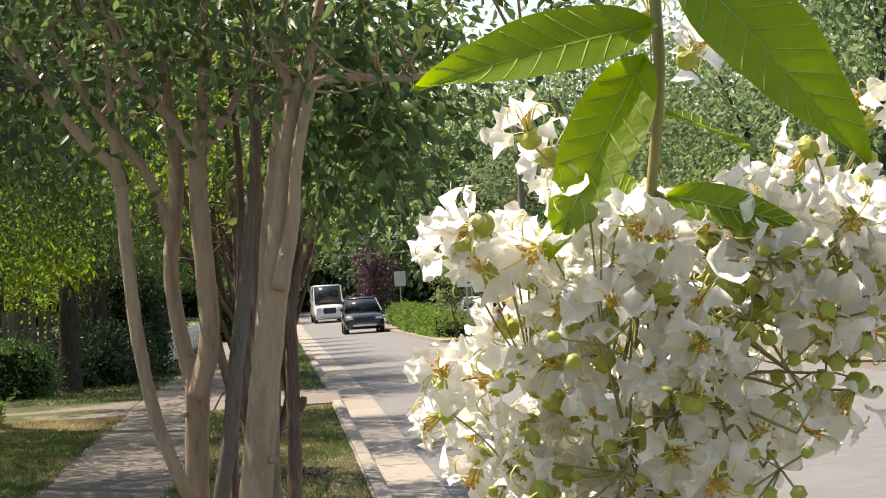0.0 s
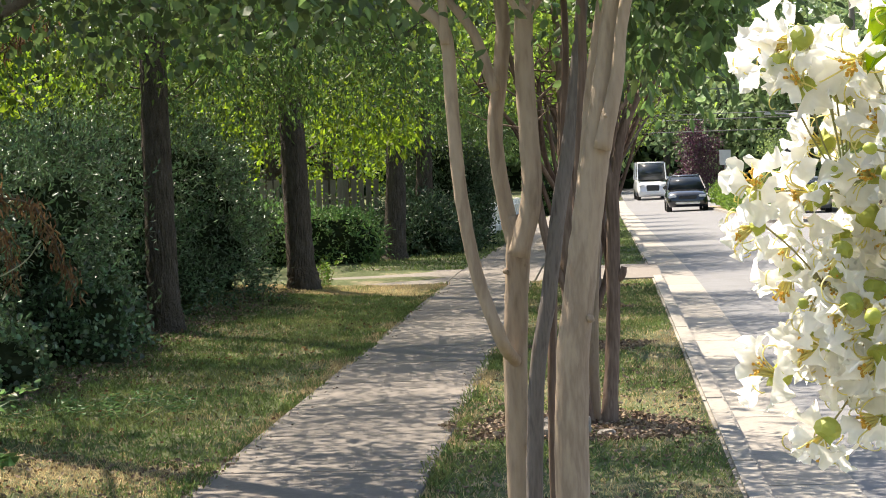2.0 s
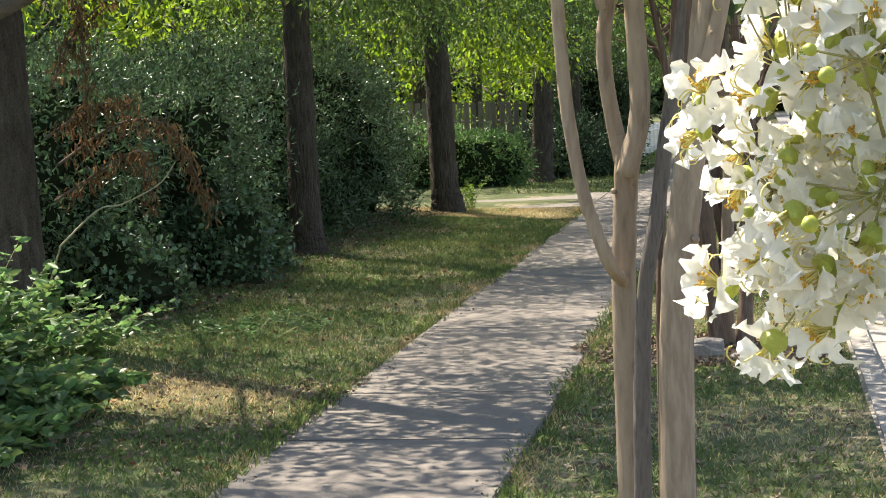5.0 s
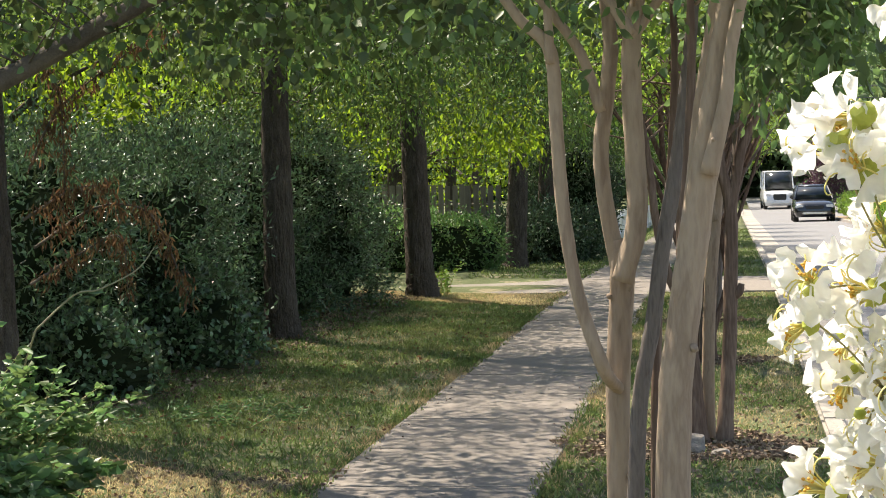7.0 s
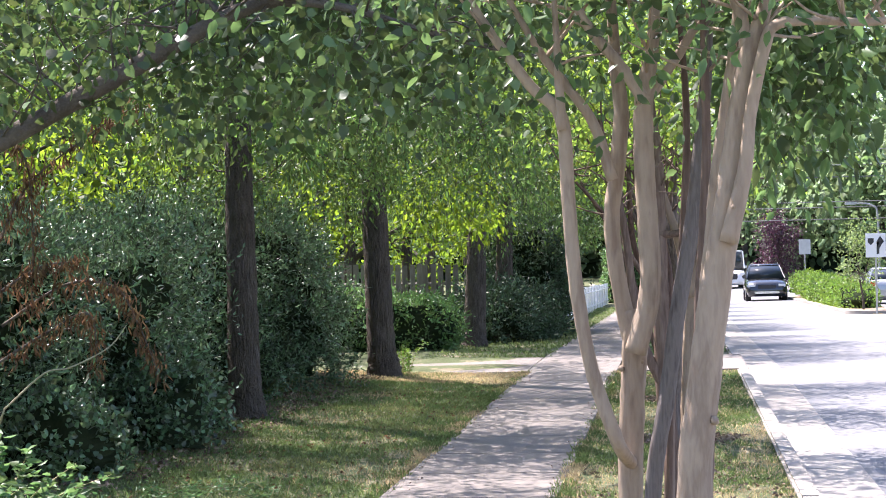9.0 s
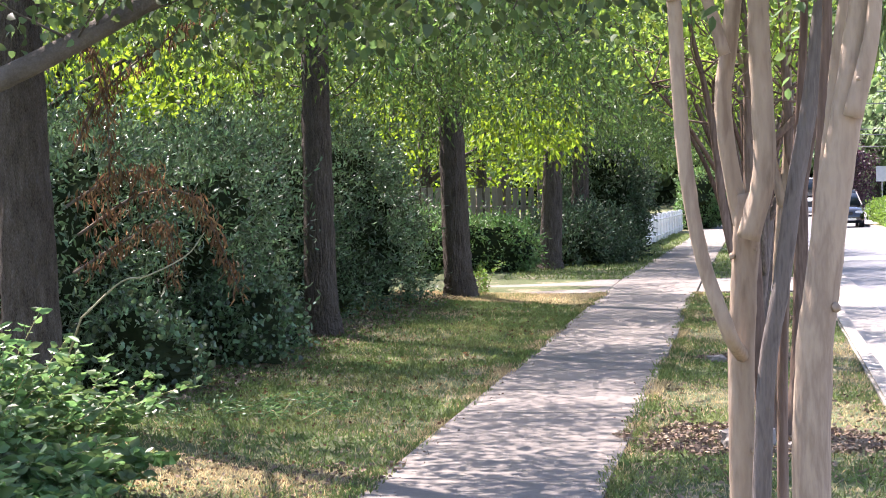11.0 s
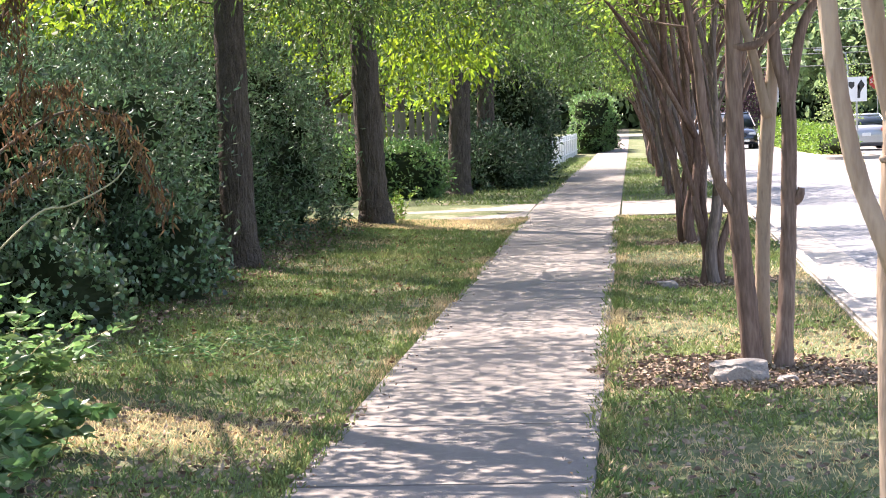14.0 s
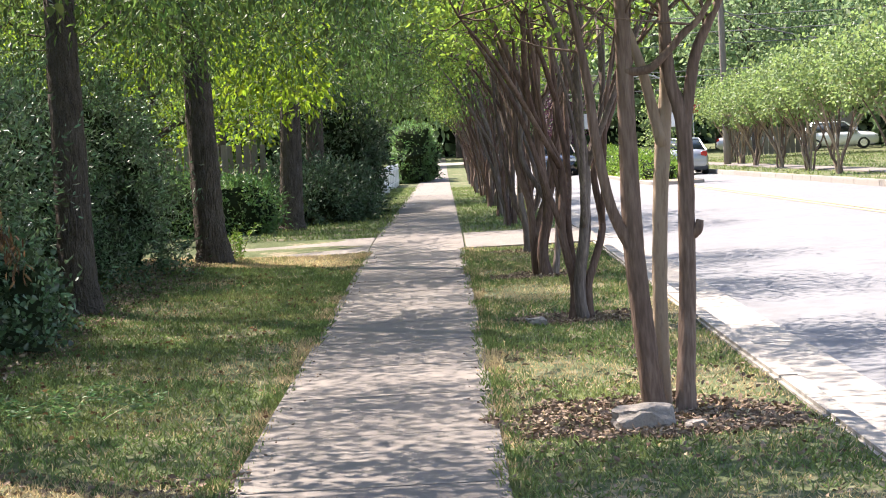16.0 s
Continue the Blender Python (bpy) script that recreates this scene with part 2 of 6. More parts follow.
def child(name, me, parent, label=""):
    ob = new(name, me)
    ob.parent = parent
    if label:
        ob["label"] = label
    return ob


def part(name, bm, mat, parent, label="", smooth=False):
    me = bpy.data.meshes.new(name)
    bm.to_mesh(me)
    bm.free()
    me.materials.append(mat)
    if smooth:
        me.polygons.foreach_set("use_smooth", np.ones(len(me.polygons), dtype=bool))
    return child(name, me, parent, label)


def empty(name, x, y, z, label, category, group="", kind=""):
    ob = new(name)
    ob.location = (x, y, z)
    return tagged(ob, label, category, group, kind)


def box(bm, x0, x1, y0, y1, z0, z1, bevel=0.0):
    vs = bmesh.ops.create_cube(bm, size=1)["verts"]
    for v in vs:
        v.co = ((x0 + x1) / 2 + v.co.x * (x1 - x0), (y0 + y1) / 2 + v.co.y * (y1 - y0), (z0 + z1) / 2 + v.co.z * (z1 - z0))
    if bevel:
        es = list({e for v in vs for e in v.link_edges})
        bmesh.ops.bevel(bm, geom=es, offset=bevel, segments=2, affect="EDGES")
    return bm


def spline(pts, n=6):
    """Catmull-Rom through control points (rows of any width)."""
    p = np.asarray(pts, float)
    p = np.vstack([2 * p[0] - p[1], p, 2 * p[-1] - p[-2]])
    out = []
    for i in range(1, len(p) - 2):
        for u in np.linspace(0, 1, n, endpoint=False):
            a, b, c, d = p[i - 1], p[i], p[i + 1], p[i + 2]
            out.append(0.5 * (2 * b + (c - a) * u + (2 * a - 5 * b + 4 * c - d) * u * u + (3 * b - a - 3 * c + d) * u ** 3))
    out.append(p[-2])
    return np.array(out)


def tube(rows, seg=10, rough=0.0, rng=None, n=6, flute=0.0):
    """Vertices and faces of a tapered limb through rows (x, y, z, radius)."""
    r = spline(rows, n) if n > 1 else np.asarray(rows, float)
    c, rad = r[:, :3], np.maximum(r[:, 3], 0.0006)
    t = np.gradient(c, axis=0)
    t /= np.linalg.norm(t, axis=1)[:, None] + 1e-9
    ref = np.array([0.0, 1.0, 0.0]) if abs(t[0][1]) < 0.9 else np.array([1.0, 0.0, 0.0])
    verts, ph = [], (rng.uniform(0, 6.28) if rng is not None else 0)
    for i in range(len(c)):
        u = np.cross(t[i], ref)
        u /= np.linalg.norm(u)
        w = np.cross(u, t[i])
        for k in range(seg):
            a = 2 * math.pi * k / seg
            q = rad[i] * (1 + flute * math.sin(3 * a + ph + i * 0.15))
            if rough and rng is not None:
                q *= 1 + rng.normal(0, rough)
            verts.append(c[i] + q * (math.cos(a) * u + math.sin(a) * w))
    faces = []
    for i in range(len(c) - 1):
        for k in range(seg):
            a, b = i * seg + k, i * seg + (k + 1) % seg
            faces.append((a, b, b + seg, a + seg))
    faces.append(tuple(range(seg))[::-1])
    faces.append(tuple(range((len(c) - 1) * seg, len(c) * seg)))
    return verts, faces


def join(pieces):
    verts, faces = [], []
    for v, f in pieces:
        o = len(verts)
        verts.extend(v)
        faces.extend(tuple(i + o for i in q) for q in f)
    return verts, faces


def leaf_mesh(name, pos, direc, length, width, mat, rng, shape="oval", fold=0.18):
    """Many single leaves, each of two faces folded along its midrib."""
    n = len(pos)
    d = direc / (np.linalg.norm(direc, axis=1)[:, None] + 1e-9)
    s = np.cross(d, rng.normal(0, 1, (n, 3)))
    s /= np.linalg.norm(s, axis=1)[:, None] + 1e-9
    nn = np.cross(d, s)
    L = (length * rng.uniform(0.7, 1.25, n))[:, None]
    W = (width * rng.uniform(0.75, 1.2, n))[:, None] / 2
    if shape == "heart":
        st = [(0, 0), (0.12, 1.0), (0.55, 0.92), (1, 0)]
    elif shape == "blade":
        st = [(0, 0.5), (0.3, 1.0), (0.7, 0.75), (1, 0)]
    else:
        st = [(0, 0), (0.28, 0.95), (0.62, 0.9), (1, 0)]
    V = np.zeros((n, 6, 3))
    V[:, 0] = pos
    V[:, 3] = pos + d * L - nn * L * 0.12
    for i, (a, b) in ((1, st[1]), (2, st[2])):
        V[:, i] = pos + d * L * a + s * W * b + nn * W * fold
        V[:, 6 - i] = pos + d * L * a - s * W * b + nn * W * fold
    base = (np.arange(n) * 6)[:, None]
    F = np.concatenate([base + np.array([[0, 1, 2, 3]]), base + np.array([[0, 3, 4, 5]])]).astype(np.int32)
    me = bpy.data.meshes.new(name)
    me.vertices.add(n * 6)
    me.vertices.foreach_set("co", V.reshape(-1))
    me.loops.add(F.size)
    me.loops.foreach_set("vertex_index", F.reshape(-1))
    me.polygons.add(len(F))
    me.polygons.foreach_set("loop_start", np.arange(len(F), dtype=np.int32) * 4)
    me.update(calc_edges=True)
    me.materials.append(mat)
    return me


def clumps(rng, centers, per, spread, droop=0.2):
    """Leaf places and directions round the ends of twigs."""
    c = np.repeat(centers, per, axis=0)
    off = np.clip(rng.normal(0, 1, c.shape), -1.7, 1.7) * spread
    d = off / (np.linalg.norm(off, axis=1)[:, None] + 1e-6) + rng.normal(0, 0.5, c.shape)
    d[:, 2] -= droop
    return c + off, d


def in_ellipsoid(rng, n, centre, radii, hollow=0.35):
    v = rng.normal(0, 1, (n, 3))
    v /= np.linalg.norm(v, axis=1)[:, None]
    r = (hollow + (1 - hollow) * rng.uniform(0, 1, n) ** 0.5)[:, None]
    return np.array(centre) + v * r * np.array(radii)


def shaded(rng, c, ox, oy, keep=0.06):
    """Which twigs of a crown stay: gaps in the canopy let pools of sun through to the ground."""
    out = np.zeros(len(c), bool)
    for i, q in enumerate(c):
        sx, sy = q[0] + ox - sd.x / sd.z * q[2], q[1] + oy - sd.y / sd.z * q[2]
        w = noise.noise(Vector((sx * 0.8, sy * 0.5, 2.0))) + 0.4 * noise.noise(Vector((sx * 2.0, sy * 1.6, 7.0)))
        open_strip = (-5.5 < sx < -1.3 and 23.9 < sy < 26.8) or (-1.3 <= sx < 1.5 and 25.8 < sy < 29.0) or (-3.9 < sx < -1.3 and 7.8 < sy < 9.6)
        out[i] = (not open_strip and w < (-0.05 if sx > -0.2 else 0.1 if sy < 10.5 else 0.5 if sx < -1.4 else 0.24)) or rng.uniform() < (min(keep, 0.12) if open_strip else keep)
    return out


# ---- ground, road, pavement ----
def lawn_height(x, y):
    h = ground_z(y) + 0.012 * math.sin(1.7 * x + 0.6 * y) + 0.01 * math.sin(2.9 * y - x)
    if x < -1.3:
        h += min(0.16, 0.05 * (-1.3 - x)) * (1 if y < 24 else max(0.3, 1 - (y - 24) / 8))
    return h - 0.02


KERB_IN, KERB_OUT, GUTTER, FAR_KERB = 1.70, 1.86, 2.42, 10.4
xs = [-400, -60, -25, -14] + list(np.arange(-9, 1.6, 0.3)) + [1.70, 1.72] + [10.38, 10.4] + list(np.arange(10.5, 22, 1.5)) + [30, 60, 400]
ys = [-300, -40, -15] + list(np.arange(-9, 40, 0.4)) + list(np.arange(41, 130, 3)) + [160, 400]
gv, gf = [], []
for y in ys:
    for x in xs:
        z = lawn_height(x, y) if (x < 1.705 or x > 10.39) else ground_z(y) - 0.3
        gv.append((x, y, z))
nx = len(xs)
for j in range(len(ys) - 1):
    for i in range(nx - 1):
        gf.append((j * nx + i, j * nx + i + 1, (j + 1) * nx + i + 1, (j + 1) * nx + i))
tagged(new("ground", mesh_from("ground", gv, gf, M["soil_grass"], True)), "patchy lawn ground with bare dry soil between the grass", "lawn", kind="structure")


def strip(name, x0, x1, y0, y1, top, thick, mat, label, category, step=3.0, crown=0.0):
    cols = 7 if crown else 2
    n = max(2, int((y1 - y0) / step))
    v, f = [], []
    for j in range(n + 1):
        y = y0 + (y1 - y0) * j / n
        for i in range(cols):
            u = i / (cols - 1)
            v.append((x0 + (x1 - x0) * u, y, ground_z(y) + top + crown * math.sin(math.pi * u)))
    for j in range(n):
        for i in range(cols - 1):
            a = j * cols + i
            f.append((a, a + 1, a + cols + 1, a + cols))
    o = len(v)
    v += [(x, y, z - thick) for x, y, z in v]
    f += [(a + o, d + o, c + o, b + o) for a, b, c, d in list(f)]
    for j in range(n):
        a, b = j * cols, (j + 1) * cols
        f += [(a, b, b + o, a + o), (a + cols - 1, a + cols - 1 + o, b + cols - 1 + o, b + cols - 1)]
    f.append(tuple(range(cols)) + tuple(range(o + cols - 1, o - 1, -1)))
    return tagged(new(name, mesh_from(name, v, f, mat)), label, category, kind="structure")


strip("road", GUTTER, FAR_KERB - 0.16, -30, 300, -0.15, 0.12, M["asphalt"], "pale worn asphalt street", "road", crown=0.05)
for y0, y1 in ((19.0, 60.0),):
    for dx in (0.0, 0.22):
        v, f = [], []
        for k in range(14):
            y = y0 + (y1 - y0) * k / 13
            x = 6.75 - 0.06 * math.sin(k / 13 * 3.1)
            u = (x - GUTTER) / (FAR_KERB - 0.16 - GUTTER)
            z = ground_z(y) - 0.15 + 0.05 * math.sin(math.pi * u) + 0.006
            v += [(x + dx, y, z), (x + dx + 0.11, y, z)]
        f = [(2 * k, 2 * k + 1, 2 * k + 3, 2 * k + 2) for k in range(13)]
        tagged(new("road_line", mesh_from("road_line", v, f, M["yellow"])), "yellow painted centre line on the asphalt", "road marking", kind="structure")

# sidewalk bed, its slabs come last
strip("sidewalk", -1.305, -0.025, -12, 180, -0.012, 0.10, M["joint"], "long concrete sidewalk of poured slabs", "sidewalk")
strip("driveway", -14, -1.33, 26.6, 30.4, 0.004, 0.06, M["walk"], "pale concrete driveway crossing the sidewalk", "driveway", step=1.0)
strip("driveway_apron", 0.01, 1.86, 26.6, 30.4, 0.002, 0.10, M["walk"], "concrete driveway apron between sidewalk and street", "driveway", step=1.0)
strip("far_lawn_edge", 12.2, 13.4, -12, 180, 0.02, 0.08, M["walk"], "concrete sidewalk on the far side of the street", "sidewalk")
v = [(x, y, -1.055 + dz) for dz in (0, -0.08) for x, y in ((-60, 139), (1.6, 139), (1.6, 148), (-60, 148))]
tagged(new("cross_street", mesh_from("cross_street", v, [(0, 1, 2, 3), (7, 6, 5, 4), (0, 4, 5, 1), (1, 5, 6, 2), (2, 6, 7, 3), (3, 7, 4, 0)], M["kerb"])),
       "pale crossing street at the end of the sidewalk", "road", kind="structure")


# ---- oaks along the left ----
def oak(x, y, radius, height, seed, crown_n, lean=(0, 0), label="", low=2.6, spread=(3.6, 4.2, 3.2), boughs=(), spray=None, top_n=160):
    rng = np.random.default_rng(seed)
    z0 = lawn_height(x, y) - 0.05
    tree = empty("oak_tree", x, y, z0, label, "tree", "oaks beside the sidewalk")
    rows = [(0, 0, -0.05, radius * 1.55), (0, 0, 0.18, radius * 1.2), (lean[0] * 0.1, lean[1] * 0.1, 0.6, radius * 1.02)]
    for k in range(1, 6):
        u = k / 5
        rows.append((lean[0] * u + rng.normal(0, 0.03), lean[1] * u, 0.6 + (height - 0.6) * u, radius * (1 - 0.62 * u)))
    v, f = tube(rows, 40, 0.035, rng, 14, 0.03)
    child("trunk", mesh_from("trunk", v, f, M["oak_bark"], True), tree)
    # limbs that arch out and droop
    pieces, ends = [], []
    for k in range(15):
        u = rng.uniform(0.32, 0.98)
        a = rng.uniform(0, 6.283)
        zb = 0.6 + (height - 0.6) * u
        ln = rng.uniform(0.55, 1.0) * spread[0] * (1.15 - 0.35 * u)
        p0 = np.array((lean[0] * u, lean[1] * u, zb))
        dirv = np.array((math.cos(a), math.sin(a), 0))
        p1 = p0 + dirv * ln * 0.35 + np.array((0, 0, 0.35))
        p2 = p0 + dirv * ln * 0.7 + np.array((0, 0, 0.3 + rng.normal(0, 0.2)))
        p3 = p0 + dirv * ln + np.array((rng.normal(0, 0.3), rng.normal(0, 0.3), -0.2 + rng.normal(0, 0.3)))
        r0 = radius * 0.19 * (1.2 - u * 0.6)
        v, f = tube([(*p0, r0), (*p1, r0 * 0.7), (*p2, r0 * 0.42), (*p3, r0 * 0.12)], 7, 0.03, rng, 5)
        child("limb", mesh_from("limb", v, f, M["limb_bark"], True), tree)
        ends += [p2, p3, (p1 + p2) / 2]
        for q in range(3):
            s = p1 + (p3 - p1) * rng.uniform(0.1, 0.9)
            e = s + np.array((rng.normal(0, 0.6), rng.normal(0, 0.6), rng.uniform(-0.7, 0.35)))
            pieces.append(tube([(*s, 0.014), (*((s + e) / 2 + rng.normal(0, 0.06, 3)), 0.01), (*e, 0.004)], 5, 0, None, 4))
            ends.append(e)
        for q in range(4):      # drooping whips
            s = p0 + (p2 - p0) * rng.uniform(0.15, 1.0) + np.array((0, 0, 0.15))
            e = s + np.array((rng.normal(0, 0.55), rng.normal(0, 0.55), -rng.uniform(0.5, 1.5)))
            e[2] = max(e[2], low - 0.7)
            m = (s + e) / 2 + np.array((rng.normal(0, 0.1), rng.normal(0, 0.1), 0.22))
            pieces.append(tube([(*s, 0.009), (*m, 0.006), (*e, 0.002)], 4, 0, None, 5))
            if e[2] < s[2]:
                ends.append((m + e) / 2)
    v, f = join(pieces)
    tagged(child("twig", mesh_from("twig", v, f, M["limb_bark"], True), tree), kind="stuff")
    c = in_ellipsoid(rng, crown_n, (lean[0], lean[1], low + spread[2] * 0.9), spread, 0.25)
    c[:, 2] = np.maximum(c[:, 2], low + rng.uniform(-0.3, 0.9, len(c)) + 0.25 * np.sin(c[:, 0] * 1.3 + c[:, 1] * 0.9))
    c = np.vstack([c, np.array(ends)])
    # a gap between two crowns lets the sun reach the lawn before the driveway
    c = c[shaded(rng, c, x, y)]
    p, d = clumps(rng, c, 30, 0.27, 0.55)
    child("crown", leaf_mesh("crown", p, d, 0.10, 0.03, M["oak_leaf"], rng), tree)
    # low leafy boughs that reach forward over the hedge and lawn, plus one high set for shade
    bc, tw = [], []
    for x0, x1, y0, y1, z0b, z1b, count in boughs:
        for k in range(count):
            q = np.array((rng.uniform(x0, x1) - x, rng.uniform(y0, y1) - y, rng.uniform(z0b, z1b)))
            q[2] += 0.22 * noise.noise(Vector((q[0] * 0.9, q[1] * 0.7, 4.0)))
            bc.append(q)
            if k % 2 == 0:
                e = q + np.array((rng.normal(0, 0.35), rng.normal(0, 0.35), rng.uniform(0.15, 0.7)))
                tw.append(tube([(*e, 0.011), (*((q + e) / 2 + rng.normal(0, 0.06, 3)), 0.007), (*q, 0.003)], 4, 0, None, 3))
    if bc:
        v, f = join(tw)
        tagged(child("twig", mesh_from("twig", v, f, M["oak_bark"], True), tree), kind="stuff")
        bc = np.array(bc)
        bc = bc[shaded(rng, bc, x, y, 0.55)]
        p, d = clumps(rng, bc, 46, 0.21, 0.7)
        child("bough_leaves", leaf_mesh("bough_leaves", p, d, 0.088, 0.027, M["oak_leaf"], rng), tree)
    if spray:
        x0, x1, y0, y1, z0b, z1b, count = spray
        q = np.column_stack([rng.uniform(x0, x1, count) - x, rng.uniform(y0, y1, count) - y, z0b + (z1b - z0b) * rng.uniform(0, 1, count) ** 0.6])
        p, d = clumps(rng, q, 24, 0.15, 0.8)
        # same oak, but the spray takes the lightened leaf as painted sun
        child("hanging_spray", leaf_mesh("hanging_spray", p, d, 0.13, 0.055, M["sun_leaf"], rng), tree, "low-hanging leaves in a yellow-green lightened to look sunlit")
    # extra dense leaves high in the crown, added to deepen the shade below
    c = in_ellipsoid(rng, top_n, (lean[0], lean[1], low + spread[2] * 1.45), (spread[0], spread[1], spread[2] * 0.6), 0.0)
    if y < 30:
        c = c[shaded(rng, c, x, y, 0.02)]
    p, d = clumps(rng, c, 18, 0.3, 0.3)
    child("crown_top", leaf_mesh("crown_top", p, d, 0.2, 0.075, M["oak_leaf"], rng), tree)
    return tree


oak(-3.66, 18.4, 0.165, 9.0, 11, 860, (-0.12, 0), "tall oak with straight grey-brown trunk beside the hedge", 3.1,
    boughs=((-6.2, -1.2, 12.6, 17.4, 2.86, 4.4, 300), (-3.2, -0.7, 16.0, 21.0, 2.75, 4.2, 150)))
oak(-3.2, 25.2, 0.19, 10.0, 12, 800, (-0.42, 0.1), "tall oak with dark furrowed trunk at the driveway", 2.7,
    boughs=((-5.4, -1.0, 19.6, 24.3, 2.52, 4.0, 260), (-2.6, -0.7, 24.0, 29.0, 2.5, 4.0, 90)), spray=(-3.3, -1.9, 26.6, 30.0, 1.75, 3.3, 70))
# the higher second bough set is added to shade the driveway
oak(-3.02, 35.9, 0.20, 10.0, 13, 560, (0.1, 0.1), "dark oak trunk beyond the driveway with low leafy boughs", 2.3,
    boughs=((-5.0, 0.6, 31.5, 35.0, 2.2, 3.6, 170), (-9.0, -3.2, 28.6, 33.5, 4.2, 6.5, 190)), top_n=380)
oak(-2.85, 40.6, 0.19, 10.0, 14, 520, (0.1, 0), "dark-trunked oak among the evergreen shrubs", 2.3,
    boughs=((-4.0, 0.9, 40.0, 47.0, 2.25, 3.6, 150),), top_n=380)
oak(-3.0, 52.0, 0.2, 10.0, 15, 520, (0, 0), "leafy oak beside the white fence", 2.3,
    boughs=((-3.0, 0.9, 48.0, 58.0, 2.1, 3.4, 170),), top_n=380)
# stands out of view, added only for the shade it casts near by
oak(-5.4, 6.6, 0.2, 9.5, 18, 520, (0, 0), "unseen oak added to shade the near end of the sidewalk", 3.6)
oak(-4.0, 10.9, 0.195, 9.0, 16, 820, (-0.3, 0.1), "thick-barked oak standing behind a leafy shrub", 3.3)


# ---- heart-leaved tree: its bough arches over the hedge ----
def heart_tree():
    rng = np.random.default_rng(31)
    tree = empty("redbud_tree", -5.0, 7.4, lawn_height(-5.0, 7.4) - 0.05, "spreading tree with heart-shaped leaves and an arching grey bough", "tree")
    o = np.array((-5.0, 7.4, lawn_height(-5.0, 7.4) - 0.05))
    v, f = tube([(0, 0, -0.05, 0.13), (0.05, 0, 0.3, 0.105), (0.2, 0.2, 1.0, 0.09), (0.5, 0.4, 1.5, 0.08)], 14, 0.03, rng)
    child("trunk", mesh_from("trunk", v, f, M["limb_bark"], True), tree)
    bough = [(-4.5, 7.8, 1.5, 0.085), (-3.6, 8.2, 2.05, 0.07), (-2.83, 8.5, 2.46, 0.058), (-2.17, 8.5, 2.79, 0.052), (-1.47, 8.5, 3.13, 0.042),
             (-1.2, 8.5, 3.175, 0.03), (-0.84, 8.5, 3.12, 0.022), (-0.3, 8.6, 2.95, 0.012), (0.1, 8.7, 2.85, 0.006)]
    v, f = tube([(*(np.array(r[:3]) - o), r[3]) for r in bough], 14, 0.03, rng)
    child("limb", mesh_from("limb", v, f, M["limb_bark"], True), tree)
    pieces = []
    third = [(-1.55, 8.5, 3.1, 0.03), (-1.9, 8.6, 3.4, 0.022), (-2.6, 8.7, 3.7, 0.012)]
    for b in (third,):
        v, f = tube([(*(np.array(r[:3]) - o), r[3]) for r in b], 8, 0.02, rng)
        child("limb", mesh_from("limb", v, f, M["limb_bark"], True), tree)
    cs = []
    for b in (bough[2:], third):
        q = spline(b, 6)[:, :3]
        for i in range(0, len(q)):
            for k in range(4):
                e = q[i] + np.array((rng.normal(0, 0.4), rng.normal(0, 0.45), rng.uniform(-0.55, 0.75)))
                e[2] = max(e[2], 2.75 + rng.uniform(0, 0.3))
                if k < 2:
                    pieces.append(tube([(*(q[i] - o), 0.008), (*((q[i] + e) / 2 - o + rng.normal(0, 0.05, 3)), 0.005), (*(e - o), 0.002)], 4, 0, None, 3))
                cs.append(e)
    more = np.column_stack([rng.uniform(-4.2, 0.3, 560), rng.uniform(7.6, 11.2, 560), np.zeros(560)])
    more[:, 2] = 2.75 + 0.18 * (more[:, 0] + 2.5) * 0.3 + rng.uniform(-0.15, 1.6, 560)
    cs = np.vstack([np.array(cs), more]) - o
    v, f = join(pieces)
    tagged(child("twig", mesh_from("twig", v, f, M["limb_bark"], True), tree), kind="stuff")
    wx = cs[:, 0] + o[0]
    cs[:, 2] = np.maximum(cs[:, 2], 2.78 - 0.26 * np.exp(-((wx + 1.9) / 1.1) ** 2) - o[2] + rng.uniform(0, 0.25, len(cs)))
    cs = cs[(cs[:, 1] + o[1] > 8.62) | (rng.uniform(0, 1, len(cs)) < 0.25)]
    cs = cs[shaded(rng, cs, o[0], o[1], 0.85)]
    p, d = clumps(rng, cs, 22, 0.2, 0.6)
    child("crown", leaf_mesh("crown", p, d, 0.066, 0.06, M["heart_leaf"], rng, "heart", 0.1), tree)


heart_tree()


# ---- crepe myrtles on the verge ----
def myrtle_crown(rng, c0, radii, n, per, mat, low, tree, extra=None, leaf=(0.055, 0.03)):
    c = in_ellipsoid(rng, n, c0, radii, 0.2)
    c[:, 2] = np.maximum(c[:, 2], low + rng.uniform(0, 0.5, n))
    if extra is not None:
        c = np.vstack([c, np.array(extra)])
    p, d = clumps(rng, c, per, 0.17, 0.25)
    child("crown", leaf_mesh("crown", p, d, leaf[0], leaf[1], mat, rng), tree)


def stems(tree, table, rng, seg=14):
    """table: name, material, rows (x, y, z, radius) relative to the tree; rows of side branches join their stem's mesh."""
    for mat, lists in table:
        main = None
        for r in lists:
            v, f = tube(r, seg, 0.03, rng, 7, 0.05)
            made = child("branch" if main else "stem", mesh_from("stem", v, f, M[mat], True), main or tree)
            main = main or made


